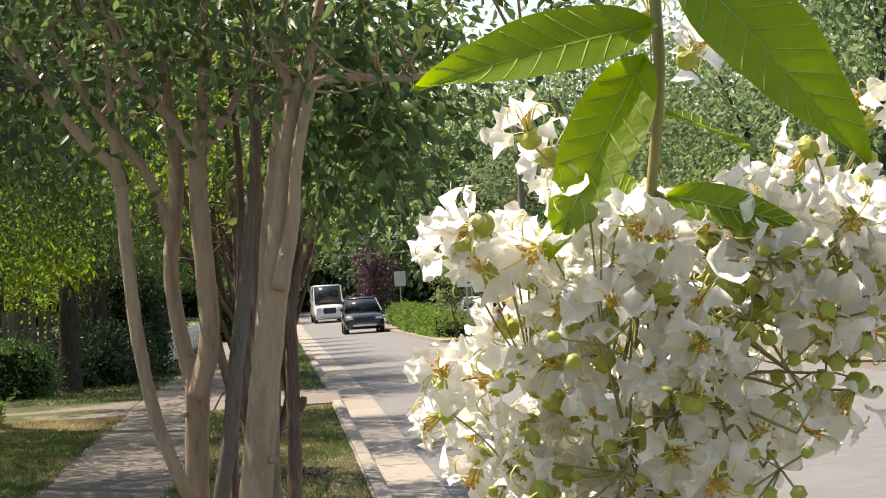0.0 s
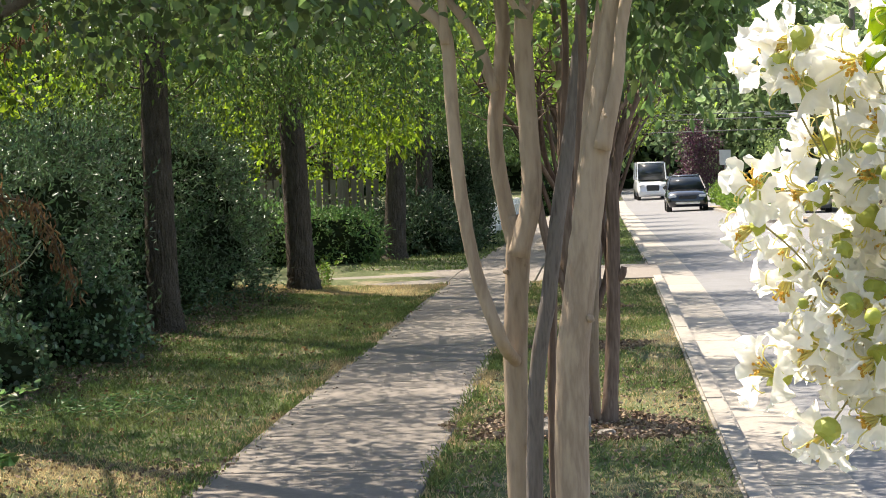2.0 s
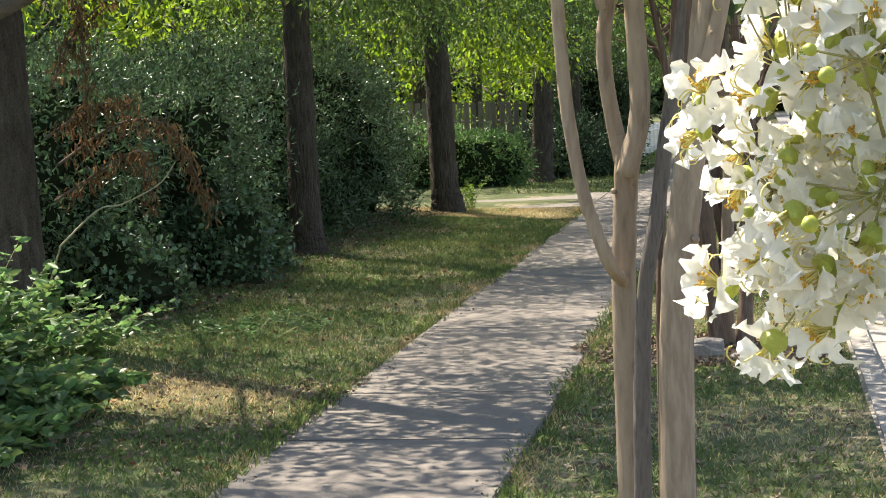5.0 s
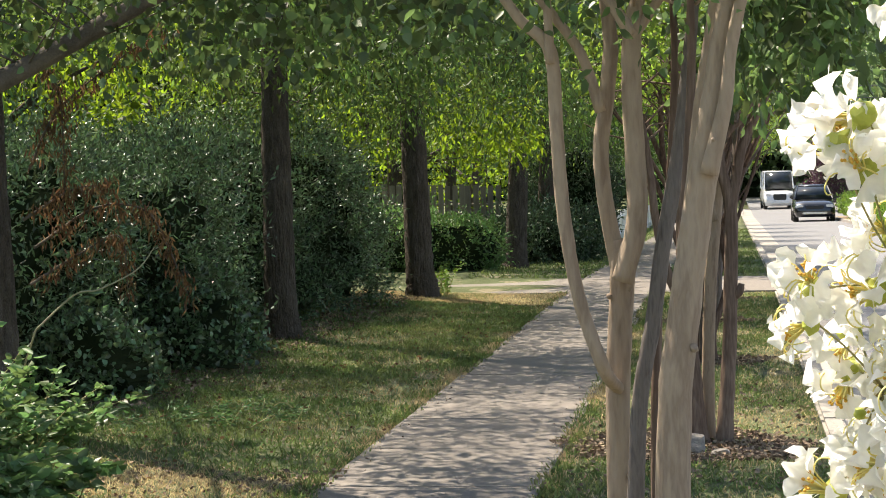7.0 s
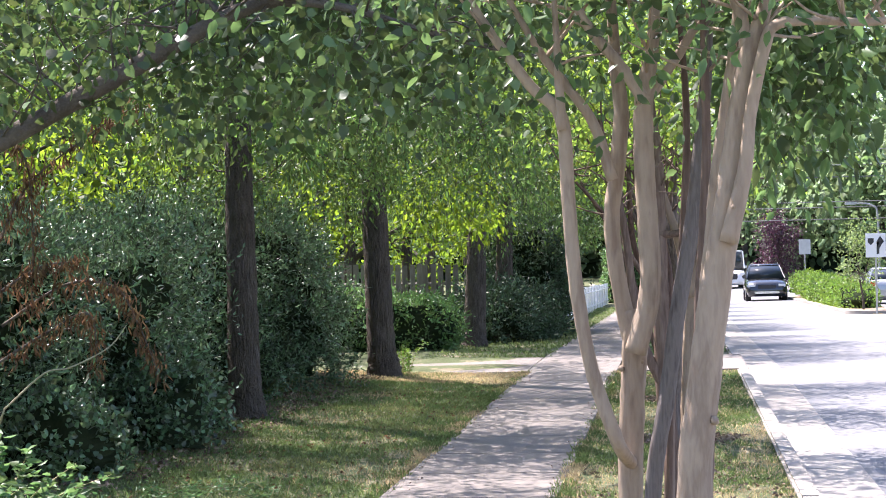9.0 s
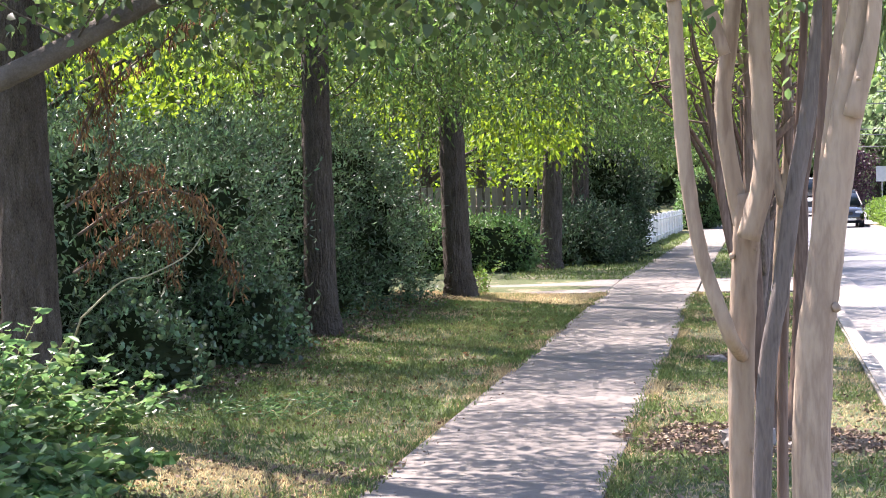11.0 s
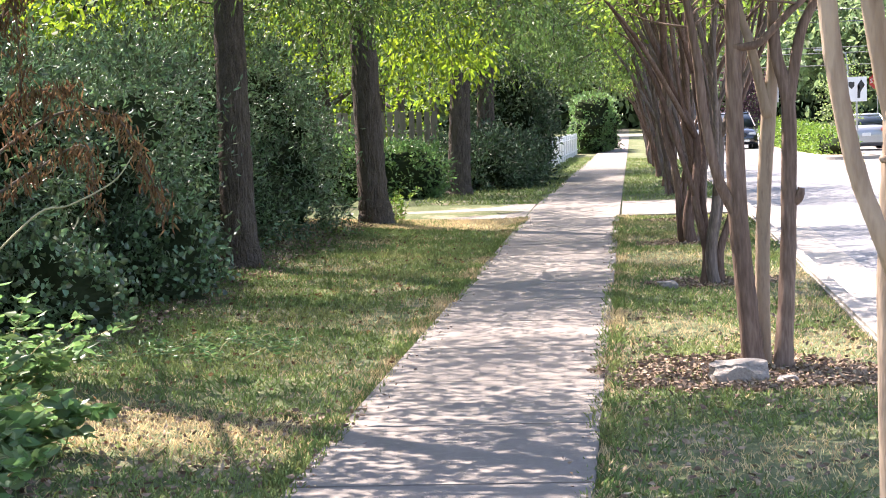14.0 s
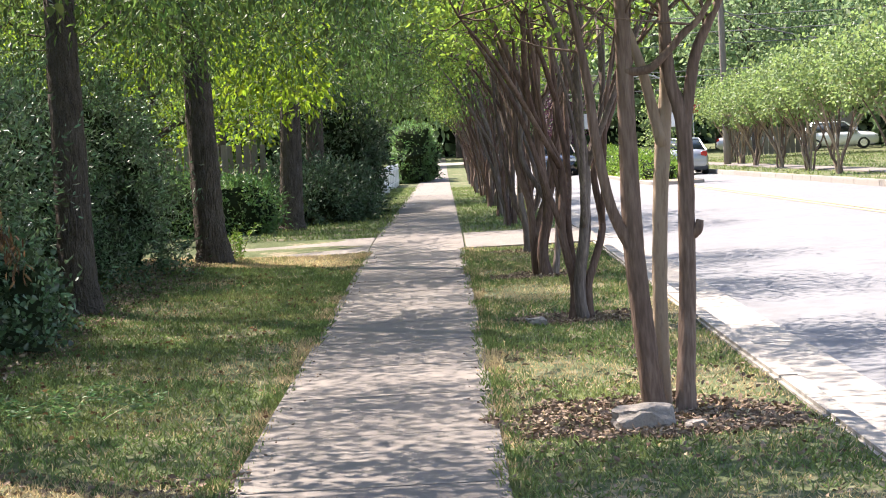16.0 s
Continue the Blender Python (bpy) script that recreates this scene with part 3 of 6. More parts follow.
def near_myrtle():
    rng = np.random.default_rng(41)
    ox, oy = 0.863, 3.47
    K, ex, ey, ez = 0.945, 0.893, -2.191, 1.799
    oz = lawn_height(ox, oy) - 0.03
    tree = empty("crepe_myrtle", ox, oy, oz, "crepe myrtle with several smooth tan stems on the grass verge", "tree", "crepe myrtles along the street")

    def rel(y, rows):
        out = []
        for x, z, r, q in [(*w, None) if len(w) == 3 else w for w in rows]:
            q = y if q is None else q
            out.append((ex + (x - ex) * K - ox, ey + (q - ey) * K - oy, (ez + (z - ez) * K if z > 0.6 else z) - oz, r * K))
        return out

    b = rel(4.0, [(0.74, oz - 0.05, 0.052, 3.95), (0.735, 0.4, 0.042), (0.733, 1.02, 0.039), (0.745, 1.337, 0.038), (0.756, 1.53, 0.040), (0.745, 1.6, 0.03)])
    b1 = rel(4.0, [(0.756, 1.47, 0.03), (0.714, 1.653, 0.026), (0.691, 1.863, 0.025), (0.713, 2.038, 0.025), (0.731, 2.212, 0.024), (0.717, 2.353, 0.02), (0.705, 2.6, 0.014), (0.68, 2.95, 0.007)])
    b1s = rel(3.9, [(0.70, 2.0, 0.018), (0.647, 2.174, 0.016), (0.564, 2.298, 0.015), (0.48, 2.413, 0.012), (0.35, 2.65, 0.006)])
    b2 = rel(3.9, [(0.757, 1.47, 0.034), (0.806, 1.653, 0.033), (0.807, 1.859, 0.032), (0.799, 2.066, 0.031), (0.804, 2.264, 0.028), (0.835, 2.43, 0.018), (0.86, 2.9, 0.008)])
    b2l = rel(3.8, [(0.805, 2.23, 0.02), (0.739, 2.335, 0.017), (0.657, 2.439, 0.016), (0.60, 2.55, 0.012), (0.5, 2.85, 0.006)])
    b2r = rel(3.9, [(0.812, 2.24, 0.018), (0.873, 2.322, 0.015), (0.935, 2.414, 0.014), (0.989, 2.523, 0.011), (1.06, 2.8, 0.006)])
    a = rel(3.82, [(0.735, 1.13, 0.02, 3.96), (0.704, 1.2, 0.021), (0.648, 1.353, 0.021), (0.614, 1.49, 0.021), (0.585, 1.694, 0.0215), (0.569, 1.949, 0.021), (0.555, 2.188, 0.021), (0.467, 2.284, 0.017), (0.392, 2.389, 0.015), (0.343, 2.459, 0.013), (0.2, 2.7, 0.006)])
    a2 = rel(3.8, [(0.556, 2.15, 0.016), (0.55, 2.3, 0.013), (0.54, 2.6, 0.007)])
    c = rel(3.9, [(0.79, oz - 0.05, 0.034, 3.88), (0.78, 0.5, 0.029), (0.799, 1.03, 0.026), (0.85, 1.343, 0.025), (0.89, 1.6, 0.025), (0.939, 1.856, 0.024), (0.971, 2.112, 0.021), (0.992, 2.317, 0.017), (1.02, 2.7, 0.008)])
    c2 = rel(4.0, [(0.84, oz - 0.05, 0.02), (0.845, 0.6, 0.017), (0.85, 1.02, 0.016), (0.868, 1.422, 0.014), (0.90, 1.683, 0.013), (0.93, 2.2, 0.011), (0.9, 2.7, 0.006)])
    d = rel(3.5, [(0.90, oz - 0.05, 0.068, 3.6), (0.905, 0.4, 0.055), (0.922, 1.08, 0.05), (0.956, 1.371, 0.047), (0.988, 1.595, 0.044), (1.03, 1.85, 0.042), (1.061, 2.089, 0.033), (1.106, 2.327, 0.030), (1.157, 2.469, 0.02), (1.25, 2.8, 0.009)])
    dl = rel(3.5, [(1.106, 2.32, 0.02), (1.088, 2.44, 0.018), (1.063, 2.537, 0.016), (1.04, 2.9, 0.007)])
    d2 = rel(3.45, [(1.035, 1.80, 0.026), (1.085, 2.0, 0.021), (1.105, 2.164, 0.018), (1.15, 2.352, 0.018), (1.184, 2.407, 0.016), (1.286, 2.414, 0.013), (1.483, 2.406, 0.011), (1.8, 2.45, 0.006)])
    e = rel(3.62, [(0.95, 1.5, 0.018, 3.55), (0.966, 1.62, 0.020), (0.99, 1.803, 0.021), (1.014, 2.016, 0.021), (1.053, 2.261, 0.018), (1.075, 2.41, 0.015), (1.12, 2.8, 0.007)])
    g = rel(3.75, [(0.93, oz - 0.05, 0.03), (0.935, 0.5, 0.022), (0.945, 1.2, 0.02), (0.955, 1.6, 0.018), (0.985, 2.1, 0.014), (0.98, 2.7, 0.007)])
    table = [("bark", [b, b1, b1s, b2, b2l, b2r]), ("bark", [a, a2]), ("bark_dark", [c]), ("bark_red", [c2]), ("bark", [d, dl, d2, e]), ("bark_red", [g])]
    stems(tree, table, rng, 18)
    # knots and a healed wound
    kn = []
    for x, y, z, r in ((0.985, 3.455, 1.30, 0.016), (0.775, 3.965, 1.44, 0.010), (1.05, 3.42, 1.9, 0.008), (0.712, 3.965, 1.42, 0.012), (0.93, 3.46, 0.9, 0.012), (0.765, 3.96, 0.85, 0.011)):
        bm = bmesh.new()
        bmesh.ops.create_icosphere(bm, subdivisions=2, radius=r * 0.8)
        for q in bm.verts:
            q.co = q.co * (1 + 0.25 * noise.noise(q.co * 90)) + Vector((ex + (x - ex) * K - ox, ey + (y + 0.009 - ey) * K - oy, ez + (z - ez) * K - oz))
        part("knot", bm, M["bark"], tree, smooth=True)
    ends = [np.array(r[-1][:3]) for r in (b1, b1s, b2, b2l, b2r, a, a2, c, c2, d, dl, d2, e)]
    tw = []
    for r in (b1, b1s, b2, b2l, b2r, a, d, dl, d2, e, c):
        q = spline(r, 4)[:, :3]
        for k in range(7):
            s = q[-1 - rng.integers(0, 8)]
            if s[2] < 2.2:
                continue
            t = s + np.array((rng.normal(0, 0.22), rng.normal(0, 0.22), rng.uniform(0.0, 0.45)))
            tw.append(tube([(*s, 0.006), (*((s + t) / 2 + rng.normal(0, 0.02, 3)), 0.004), (*t, 0.002)], 5, 0, None, 3))
            ends.append(t)
    v, f = join(tw)
    tagged(child("twig", mesh_from("twig", v, f, M["bark"], True), tree), kind="stuff")
    # a drooping leafy bough over the street side
    q = np.column_stack([rng.uniform(0.28, 0.62, 60), rng.uniform(0.2, 1.3, 60), 2.16 + 0.5 * rng.uniform(0, 1, 60) ** 0.8])
    p, dd = clumps(rng, q, 16, 0.10, 0.9)
    child("low_bough", leaf_mesh("low_bough", p, dd, 0.068, 0.036, M["myrtle_leaf"], rng), tree)
    for k in range(130):      # dense leaves low at the street side
        ends.append(np.array((rng.uniform(0.22, 0.78), rng.uniform(0.3, 2.2), rng.uniform(2.25, 2.9))))
    myrtle_crown(rng, (-0.05, 0.0, 3.25), (1.5, 1.6, 0.85), 330, 22, M["myrtle_leaf"], 2.44, tree, ends, (0.05, 0.025))


near_myrtle()


def second_myrtle():
    rng = np.random.default_rng(43)
    K, ex, ey, ez = 1.076, -0.281, 0.026, 1.621
    oy = 10.95
    ox = 0.9
    oz = lawn_height(ox, oy) - 0.02
    tree = empty("crepe_myrtle", ox, oy, oz, "crepe myrtle with three red-brown stems rising beside a pale rock", "tree", "crepe myrtles along the street")

    def rel(rows, dy=0.0):
        return [(ex + (x - ex) * K - ox, dy + q, ez + (z - ez) * K - oz, r) for x, z, r, q in rows]

    s1 = rel([(0.78, 0.03, 0.085, 0.0), (0.765, 0.2, 0.066, 0.0), (0.734, 0.596, 0.058, 0), (0.709, 0.975, 0.058, 0), (0.706, 1.496, 0.05, 0), (0.704, 1.928, 0.045, 0), (0.699, 2.3, 0.035, 0), (0.66, 2.8, 0.015, 0.1)])
    s1b = rel([(0.72, 0.9, 0.035, 0), (0.602, 1.155, 0.03, -0.05), (0.533, 1.506, 0.028, -0.1), (0.505, 1.795, 0.026, -0.12), (0.45, 2.142, 0.02, -0.15), (0.35, 2.6, 0.01, -0.2)])
    s1c = rel([(0.71, 1.85, 0.025, -0.02), (0.78, 1.85, 0.024, -0.04), (0.855, 1.876, 0.023, -0.06), (1.006, 2.026, 0.021, -0.08), (1.112, 2.135, 0.016, -0.1), (1.3, 2.5, 0.008, -0.1)])
    s2 = rel([(0.84, 0.03, 0.06, 0.1), (0.834, 0.146, 0.05, 0.1), (0.84, 0.59, 0.042, 0.12), (0.858, 1.054, 0.042, 0.12), (0.893, 1.5, 0.044, 0.12), (0.922, 1.772, 0.034, 0.12), (0.928, 2.25, 0.025, 0.1), (0.95, 2.8, 0.01, 0.1)])
    s2b = rel([(0.89, 1.46, 0.034, 0.1), (0.809, 1.836, 0.028, 0.1), (0.747, 2.04, 0.024, 0.1), (0.6, 2.5, 0.01, 0.15)])
    s3 = rel([(0.93, 0.03, 0.075, -0.03), (0.936, 0.2, 0.055, -0.02), (0.966, 0.583, 0.048, 0), (0.985, 1.047, 0.046, 0), (0.99, 1.55, 0.042, 0), (0.93, 1.83, 0.034, 0), (0.914, 2.25, 0.026, 0), (0.88, 2.8, 0.012, 0)])
    s3b = rel([(0.99, 1.5, 0.036, 0), (1.02, 1.68, 0.033, 0), (1.073, 1.936, 0.03, 0), (1.185, 2.159, 0.022, 0), (1.4, 2.6, 0.01, 0)])
    stub = rel([(1.0, 1.0, 0.03, 0), (1.035, 1.03, 0.028, -0.02), (1.05, 1.08, 0.02, -0.02)])
    stems(tree, [("bark_red", [s1, s1b, s1c]), ("bark", [s2, s2b]), ("bark_red", [s3, s3b, stub])], rng, 16)
    ends = []
    tw = []
    for r in (s1, s1b, s1c, s2, s2b, s3, s3b):
        q = spline(r, 4)[:, :3]
        for k in range(9):
            s = q[-1 - rng.integers(0, 7)]
            t = s + np.array((rng.normal(0, 0.3), rng.normal(0, 0.3), rng.uniform(0.05, 0.6)))
            tw.append(tube([(*s, 0.009), (*((s + t) / 2 + rng.normal(0, 0.03, 3)), 0.006), (*t, 0.002)], 5, 0, None, 3))
            ends.append(t)
    v, f = join(tw)
    tagged(child("twig", mesh_from("twig", v, f, M["bark_red"], True), tree), kind="stuff")
    myrtle_crown(rng, (0.0, 0.0, 3.45), (1.7, 1.8, 0.95), 400, 18, M["row_leaf_lit"], 2.62, tree, [e for e in ends if e[2] > 2.45])


second_myrtle()


def row_myrtle(seed, n, mats, label, group, height=2.55, leaf="myrtle_leaf", lean=0.5, radii=(1.55, 1.7, 0.95), thick=1.0, per=12, clusters=280, low=0.97, leaf_size=(0.068, 0.036)):
    """A vase of stems that fork near the top."""
    rng = np.random.default_rng(seed)
    tree = empty("crepe_myrtle", 0, 0, 0, label, "tree", group)
    ends, tw = [], []
    for k in range(n):
        a = 6.283 * k / n + rng.uniform(-0.4, 0.4)
        dirv = np.array((math.cos(a), math.sin(a), 0.0))
        out = lean * rng.uniform(0.5, 1.2)
        b = dirv * rng.uniform(0.04, 0.15)
        r = rng.uniform(0.036, 0.06) * thick
        rows = [(*b, r * 1.35)]
        rows[0] = (b[0], b[1], -0.06, r * 1.35)
        for u in (0.12, 0.3, 0.5, 0.72, 1.0):
            p = b + dirv * out * u ** 1.7 + rng.normal(0, 0.05, 3)
            rows.append((p[0], p[1], height * u, r * (1.05 - 0.5 * u)))
        lists = [rows]
        for q in range(3):
            s = np.array(rows[2 + q][:3])
            da = dirv + rng.normal(0, 0.7, 3)
            da[2] = 0
            e = s + da * 0.45
            e[2] = height * rng.uniform(0.95, 1.2)
            m = (s + e) / 2 + rng.normal(0, 0.05, 3)
            m[2] += 0.05
            lists.append([(*s, r * 0.62), (*m, r * 0.5), (*e, r * 0.2)])
            ends.append(e)
        ends.append(np.array(rows[-1][:3]))
        main = None
        for w in lists:
            v, f = tube(w, 10, 0.03, rng, 5, 0.05)
            made = child("branch" if main else "stem", mesh_from("stem", v, f, M[mats[k % len(mats)]], True), main or tree)
            main = main or made
    for s in list(ends):
        for q in range(4):
            t = s + np.array((rng.normal(0, 0.35), rng.normal(0, 0.35), rng.uniform(0.0, 0.6)))
            s0 = s - np.array((0, 0, rng.uniform(0, 0.25)))
            tw.append(tube([(*s, 0.009), (*((s0 + t) / 2), 0.006), (*t, 0.002)], 4, 0, None, 3))
            ends.append(t)
    v, f = join(tw)
    tagged(child("twig", mesh_from("twig", v, f, M[mats[0]], True), tree), kind="stuff")
    myrtle_crown(rng, (0, 0, height + 0.85), radii, clusters, per, M[leaf], height * low, tree, ends, leaf_size)
    return tree


LBL = "multi-stemmed crepe myrtle with red-brown peeling bark on the verge"
GRP = "crepe myrtles along the street"
protos = [row_myrtle(51, 5, ("bark_row", "bark_row_grey", "bark_row"), LBL, GRP, lean=0.55, leaf="row_leaf_lit", thick=0.84),
          row_myrtle(52, 6, ("bark_row", "bark_row", "bark_row_grey"), LBL, GRP, lean=0.66, leaf="row_leaf_lit", thick=0.8),
          row_myrtle(53, 6, ("bark_row_grey", "bark_row"), LBL, GRP, lean=0.6, leaf="row_leaf_lit", thick=0.82)]
places = [(0.85, 16.5), (0.82, 21.2), (0.82, 25.5), (0.82, 32.6), (0.85, 38.4), (0.85, 43.4), (0.85, 48.5), (0.85, 53.6), (0.85, 59), (0.85, 64.5), (0.85, 71),
          (0.85, 78), (0.85, 86), (1.0, -4.6)]
for i, (x, y) in enumerate(places):
    m = pose(x, y, lawn_height(x, y) - 0.02, 0, 0, (i * 77) % 360)
    if i < 3:
        protos[i].matrix_basis = m
    else:
        copy_thing(protos[i % 3], m)


# ---- hedges and shrubs ----
def hedge(name, x0, x1, y0, y1, h, seed, mat, label, n, leaf=(0.06, 0.028), base=None, category="hedge", lumps=0.5, shape="oval", shade_core=True, loose=0.1, gap_scale=3.0, shoots=0):
    """A leafy mass: an uneven inner sheet coloured dark as shade, and leaves over its lumpy outline."""
    rng = np.random.default_rng(seed)
    cx, cy = (x0 + x1) / 2, (y0 + y1) / 2
    z0 = lawn_height(cx, cy) if base is None else base
    top = empty(name, cx, cy, z0, label, category)
    bm = bmesh.new()
    bmesh.ops.create_icosphere(bm, subdivisions=5, radius=1)
    hx, hy, hz = (x1 - x0) / 2, (y1 - y0) / 2, h / 2
    co = []
    for v in bm.verts:
        c = v.co
        k = 1 / max(abs(c.x), abs(c.y), abs(c.z)) ** 0.72
        p = Vector((c.x * hx * k, c.y * hy * k, c.z * hz * k + hz))
        w = noise.noise(Vector((p.x + cx, p.y + cy, p.z)) * 0.55) * lumps * 1.8 + noise.noise(Vector((p.x + cx, p.y + cy, p.z)) * 1.2) * lumps * 0.9 + noise.noise(Vector((p.x + cx, p.y + cy, p.z)) * 2.6) * lumps * 0.7
        p += c * w
        p.z = max(p.z, -0.03)
        v.co = p * 1.0
    bm.normal_update()
    tri = [(np.array([q.co for q in f.verts]), np.array(f.normal), f.calc_area()) for f in bm.faces if f.calc_center_median().z > 0.01]
    mids = np.array([t[0].mean(0) for t in tri])
    patch = np.array([noise.noise(Vector((q[0] + cx, q[1] + cy, q[2])) * gap_scale) + 0.6 * noise.noise(Vector((q[0] + cx, q[1] + cy, q[2])) * gap_scale * 2.7) for q in mids])
    area = np.array([t[2] for t in tri]) * np.clip(0.75 + 1.7 * patch, 0.12, 2.0)
    pick = rng.choice(len(tri), n, p=area / area.sum())
    V = np.array([t[0] for t in tri])[pick]
    N = np.array([t[1] for t in tri])[pick]
    w = rng.dirichlet((1, 1, 1), n)
    pos = (V * w[:, :, None]).sum(1) + N * (np.abs(rng.normal(0.0, loose, n)) - 0.02 + 0.5 * loose * patch[pick])[:, None]
    pos[:, 2] = np.maximum(pos[:, 2], 0.02)
    d = N * 0.6 + rng.normal(0, 0.65, (n, 3))
    d[:, 2] += 0.15
    deep = n // 3      # leaves further in, seen through the gaps
    kd = rng.choice(n, deep)
    if loose > 0.12:
        pos = np.vstack([pos, pos[kd] - N[kd] * rng.uniform(0.08, 0.32, deep)[:, None] + rng.normal(0, 0.05, (deep, 3))])
        d = np.vstack([d, N[kd] * 0.5 + rng.normal(0, 0.7, (deep, 3))])
        pos[:, 2] = np.maximum(pos[:, 2], 0.02)
    if shoots:      # young shoots standing out of the outline
        k = rng.choice(n, shoots)
        up = N[k] * 0.8 + rng.normal(0, 0.35, (shoots, 3)) + np.array((0, 0, 0.5))
        ln = rng.uniform(0.12, 0.34, shoots)
        extra, ed = [], []
        for u in np.linspace(0.15, 1, 7):
            extra.append(pos[k] + up * (ln * u)[:, None] + rng.normal(0, 0.012, (shoots, 3)))
            ed.append(up + rng.normal(0, 0.7, (shoots, 3)))
        pos = np.vstack([pos] + extra)
        d = np.vstack([d] + ed)
    # sunken dark sheet, shows through leaf gaps as painted shade
    if shade_core:
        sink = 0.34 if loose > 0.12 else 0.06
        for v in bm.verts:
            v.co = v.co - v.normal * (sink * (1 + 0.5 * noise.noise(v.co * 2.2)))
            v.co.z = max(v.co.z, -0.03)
        part("inside", bm, M["shade_core"], top)
    else:
        bm.free()
    child("leaves", leaf_mesh("leaves", pos, d, leaf[0], leaf[1], M[mat], rng, shape), top)
    return top


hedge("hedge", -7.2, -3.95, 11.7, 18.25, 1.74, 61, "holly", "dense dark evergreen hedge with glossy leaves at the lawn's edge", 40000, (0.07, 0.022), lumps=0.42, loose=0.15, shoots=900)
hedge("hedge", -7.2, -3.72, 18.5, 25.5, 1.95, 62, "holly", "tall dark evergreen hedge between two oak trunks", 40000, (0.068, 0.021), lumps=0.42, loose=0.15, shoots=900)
hedge("ivy", -4.6, -3.5, 12.3, 16.6, 0.42, 63, "holly", "low ivy spilling from the hedge onto the lawn", 9000, (0.05, 0.042), category="ivy", shape="heart")
hedge("low_hedge", -8.5, -3.2, 33.6, 35.2, 0.95, 64, "hedge_mid", "low green hedge in front of a grey fence", 15000, (0.075, 0.032), lumps=0.14, shoots=200)
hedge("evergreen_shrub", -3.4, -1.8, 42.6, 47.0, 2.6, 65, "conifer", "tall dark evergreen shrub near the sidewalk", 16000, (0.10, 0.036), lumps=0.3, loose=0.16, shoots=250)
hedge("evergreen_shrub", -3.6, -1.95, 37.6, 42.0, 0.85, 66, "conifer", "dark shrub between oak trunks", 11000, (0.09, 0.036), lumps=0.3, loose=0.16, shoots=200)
hedge("far_hedge", -2.3, -0.95, 85, 98, 2.3, 67, "hedge_mid", "tall bright green hedge beside the sidewalk", 12000, (0.11, 0.055))
hedge("median_hedge", 6.3, 7.5, 64, 96, 0.82, 68, "box", "clipped bright green hedge on the street median", 15000, (0.10, 0.06), base=-0.62, lumps=0.12)


def shrub(x0, x1, y0, y1, h, seed, n, label, leaf=(0.085, 0.038), mat="shrub"):
    """Loose shoots with leaves along them."""
    rng = np.random.default_rng(seed)
    cx, cy = (x0 + x1) / 2, (y0 + y1) / 2
    z0 = lawn_height(cx, cy)
    top = empty("shrub", cx, cy, z0, label, "shrub")
    pieces, P, D = [], [], []
    for k in range(n):
        b = np.array((rng.uniform(x0, x1) - cx, rng.uniform(y0, y1) - cy, -0.03))
        edge = 1 - 0.45 * abs(b[0]) / (x1 - x0) * 2
        hh = h * rng.uniform(0.4, 1.0) * edge
        e = b + np.array((rng.normal(0, 0.22), rng.normal(0, 0.22), hh))
        m = (b + e) / 2 + np.array((rng.normal(0, 0.05), rng.normal(0, 0.05), 0.08))
        q = spline([b, m, e], 6)
        pieces.append(tube([(*p, 0.006 - 0.0045 * i / len(q)) for i, p in enumerate(q)], 4, 0, None, 1))
        for i in range(2, len(q)):
            for s in range(4):
                a = rng.uniform(0, 6.283)
                P.append(q[i] + rng.normal(0, 0.02, 3))
                D.append((math.cos(a), math.sin(a), rng.uniform(-0.2, 0.5)))
    v, f = join(pieces)
    tagged(child("shoot", mesh_from("shoot", v, f, M["twig_green"], True), top), kind="stuff")
    child("leaves", leaf_mesh("leaves", np.array(P), np.array(D), leaf[0], leaf[1], M[mat], rng), top)


shrub(-4.3, -3.02, 7.2, 9.4, 0.95, 71, 240, "loose leafy green shrub at the edge of the lawn")
shrub(-3.5, -2.5, 6.2, 8.2, 0.45, 72, 150, "low broad-leaved weeds on the lawn", (0.10, 0.05))
shrub(-3.0, -2.0, 11.0, 12.4, 0.16, 73, 16, "small weedy plants in the grass", (0.05, 0.016))
shrub(-2.98, -2.88, 25.3, 25.7, 0.85, 74, 9, "sunlit shoots at the foot of an oak", (0.045, 0.022), "box")


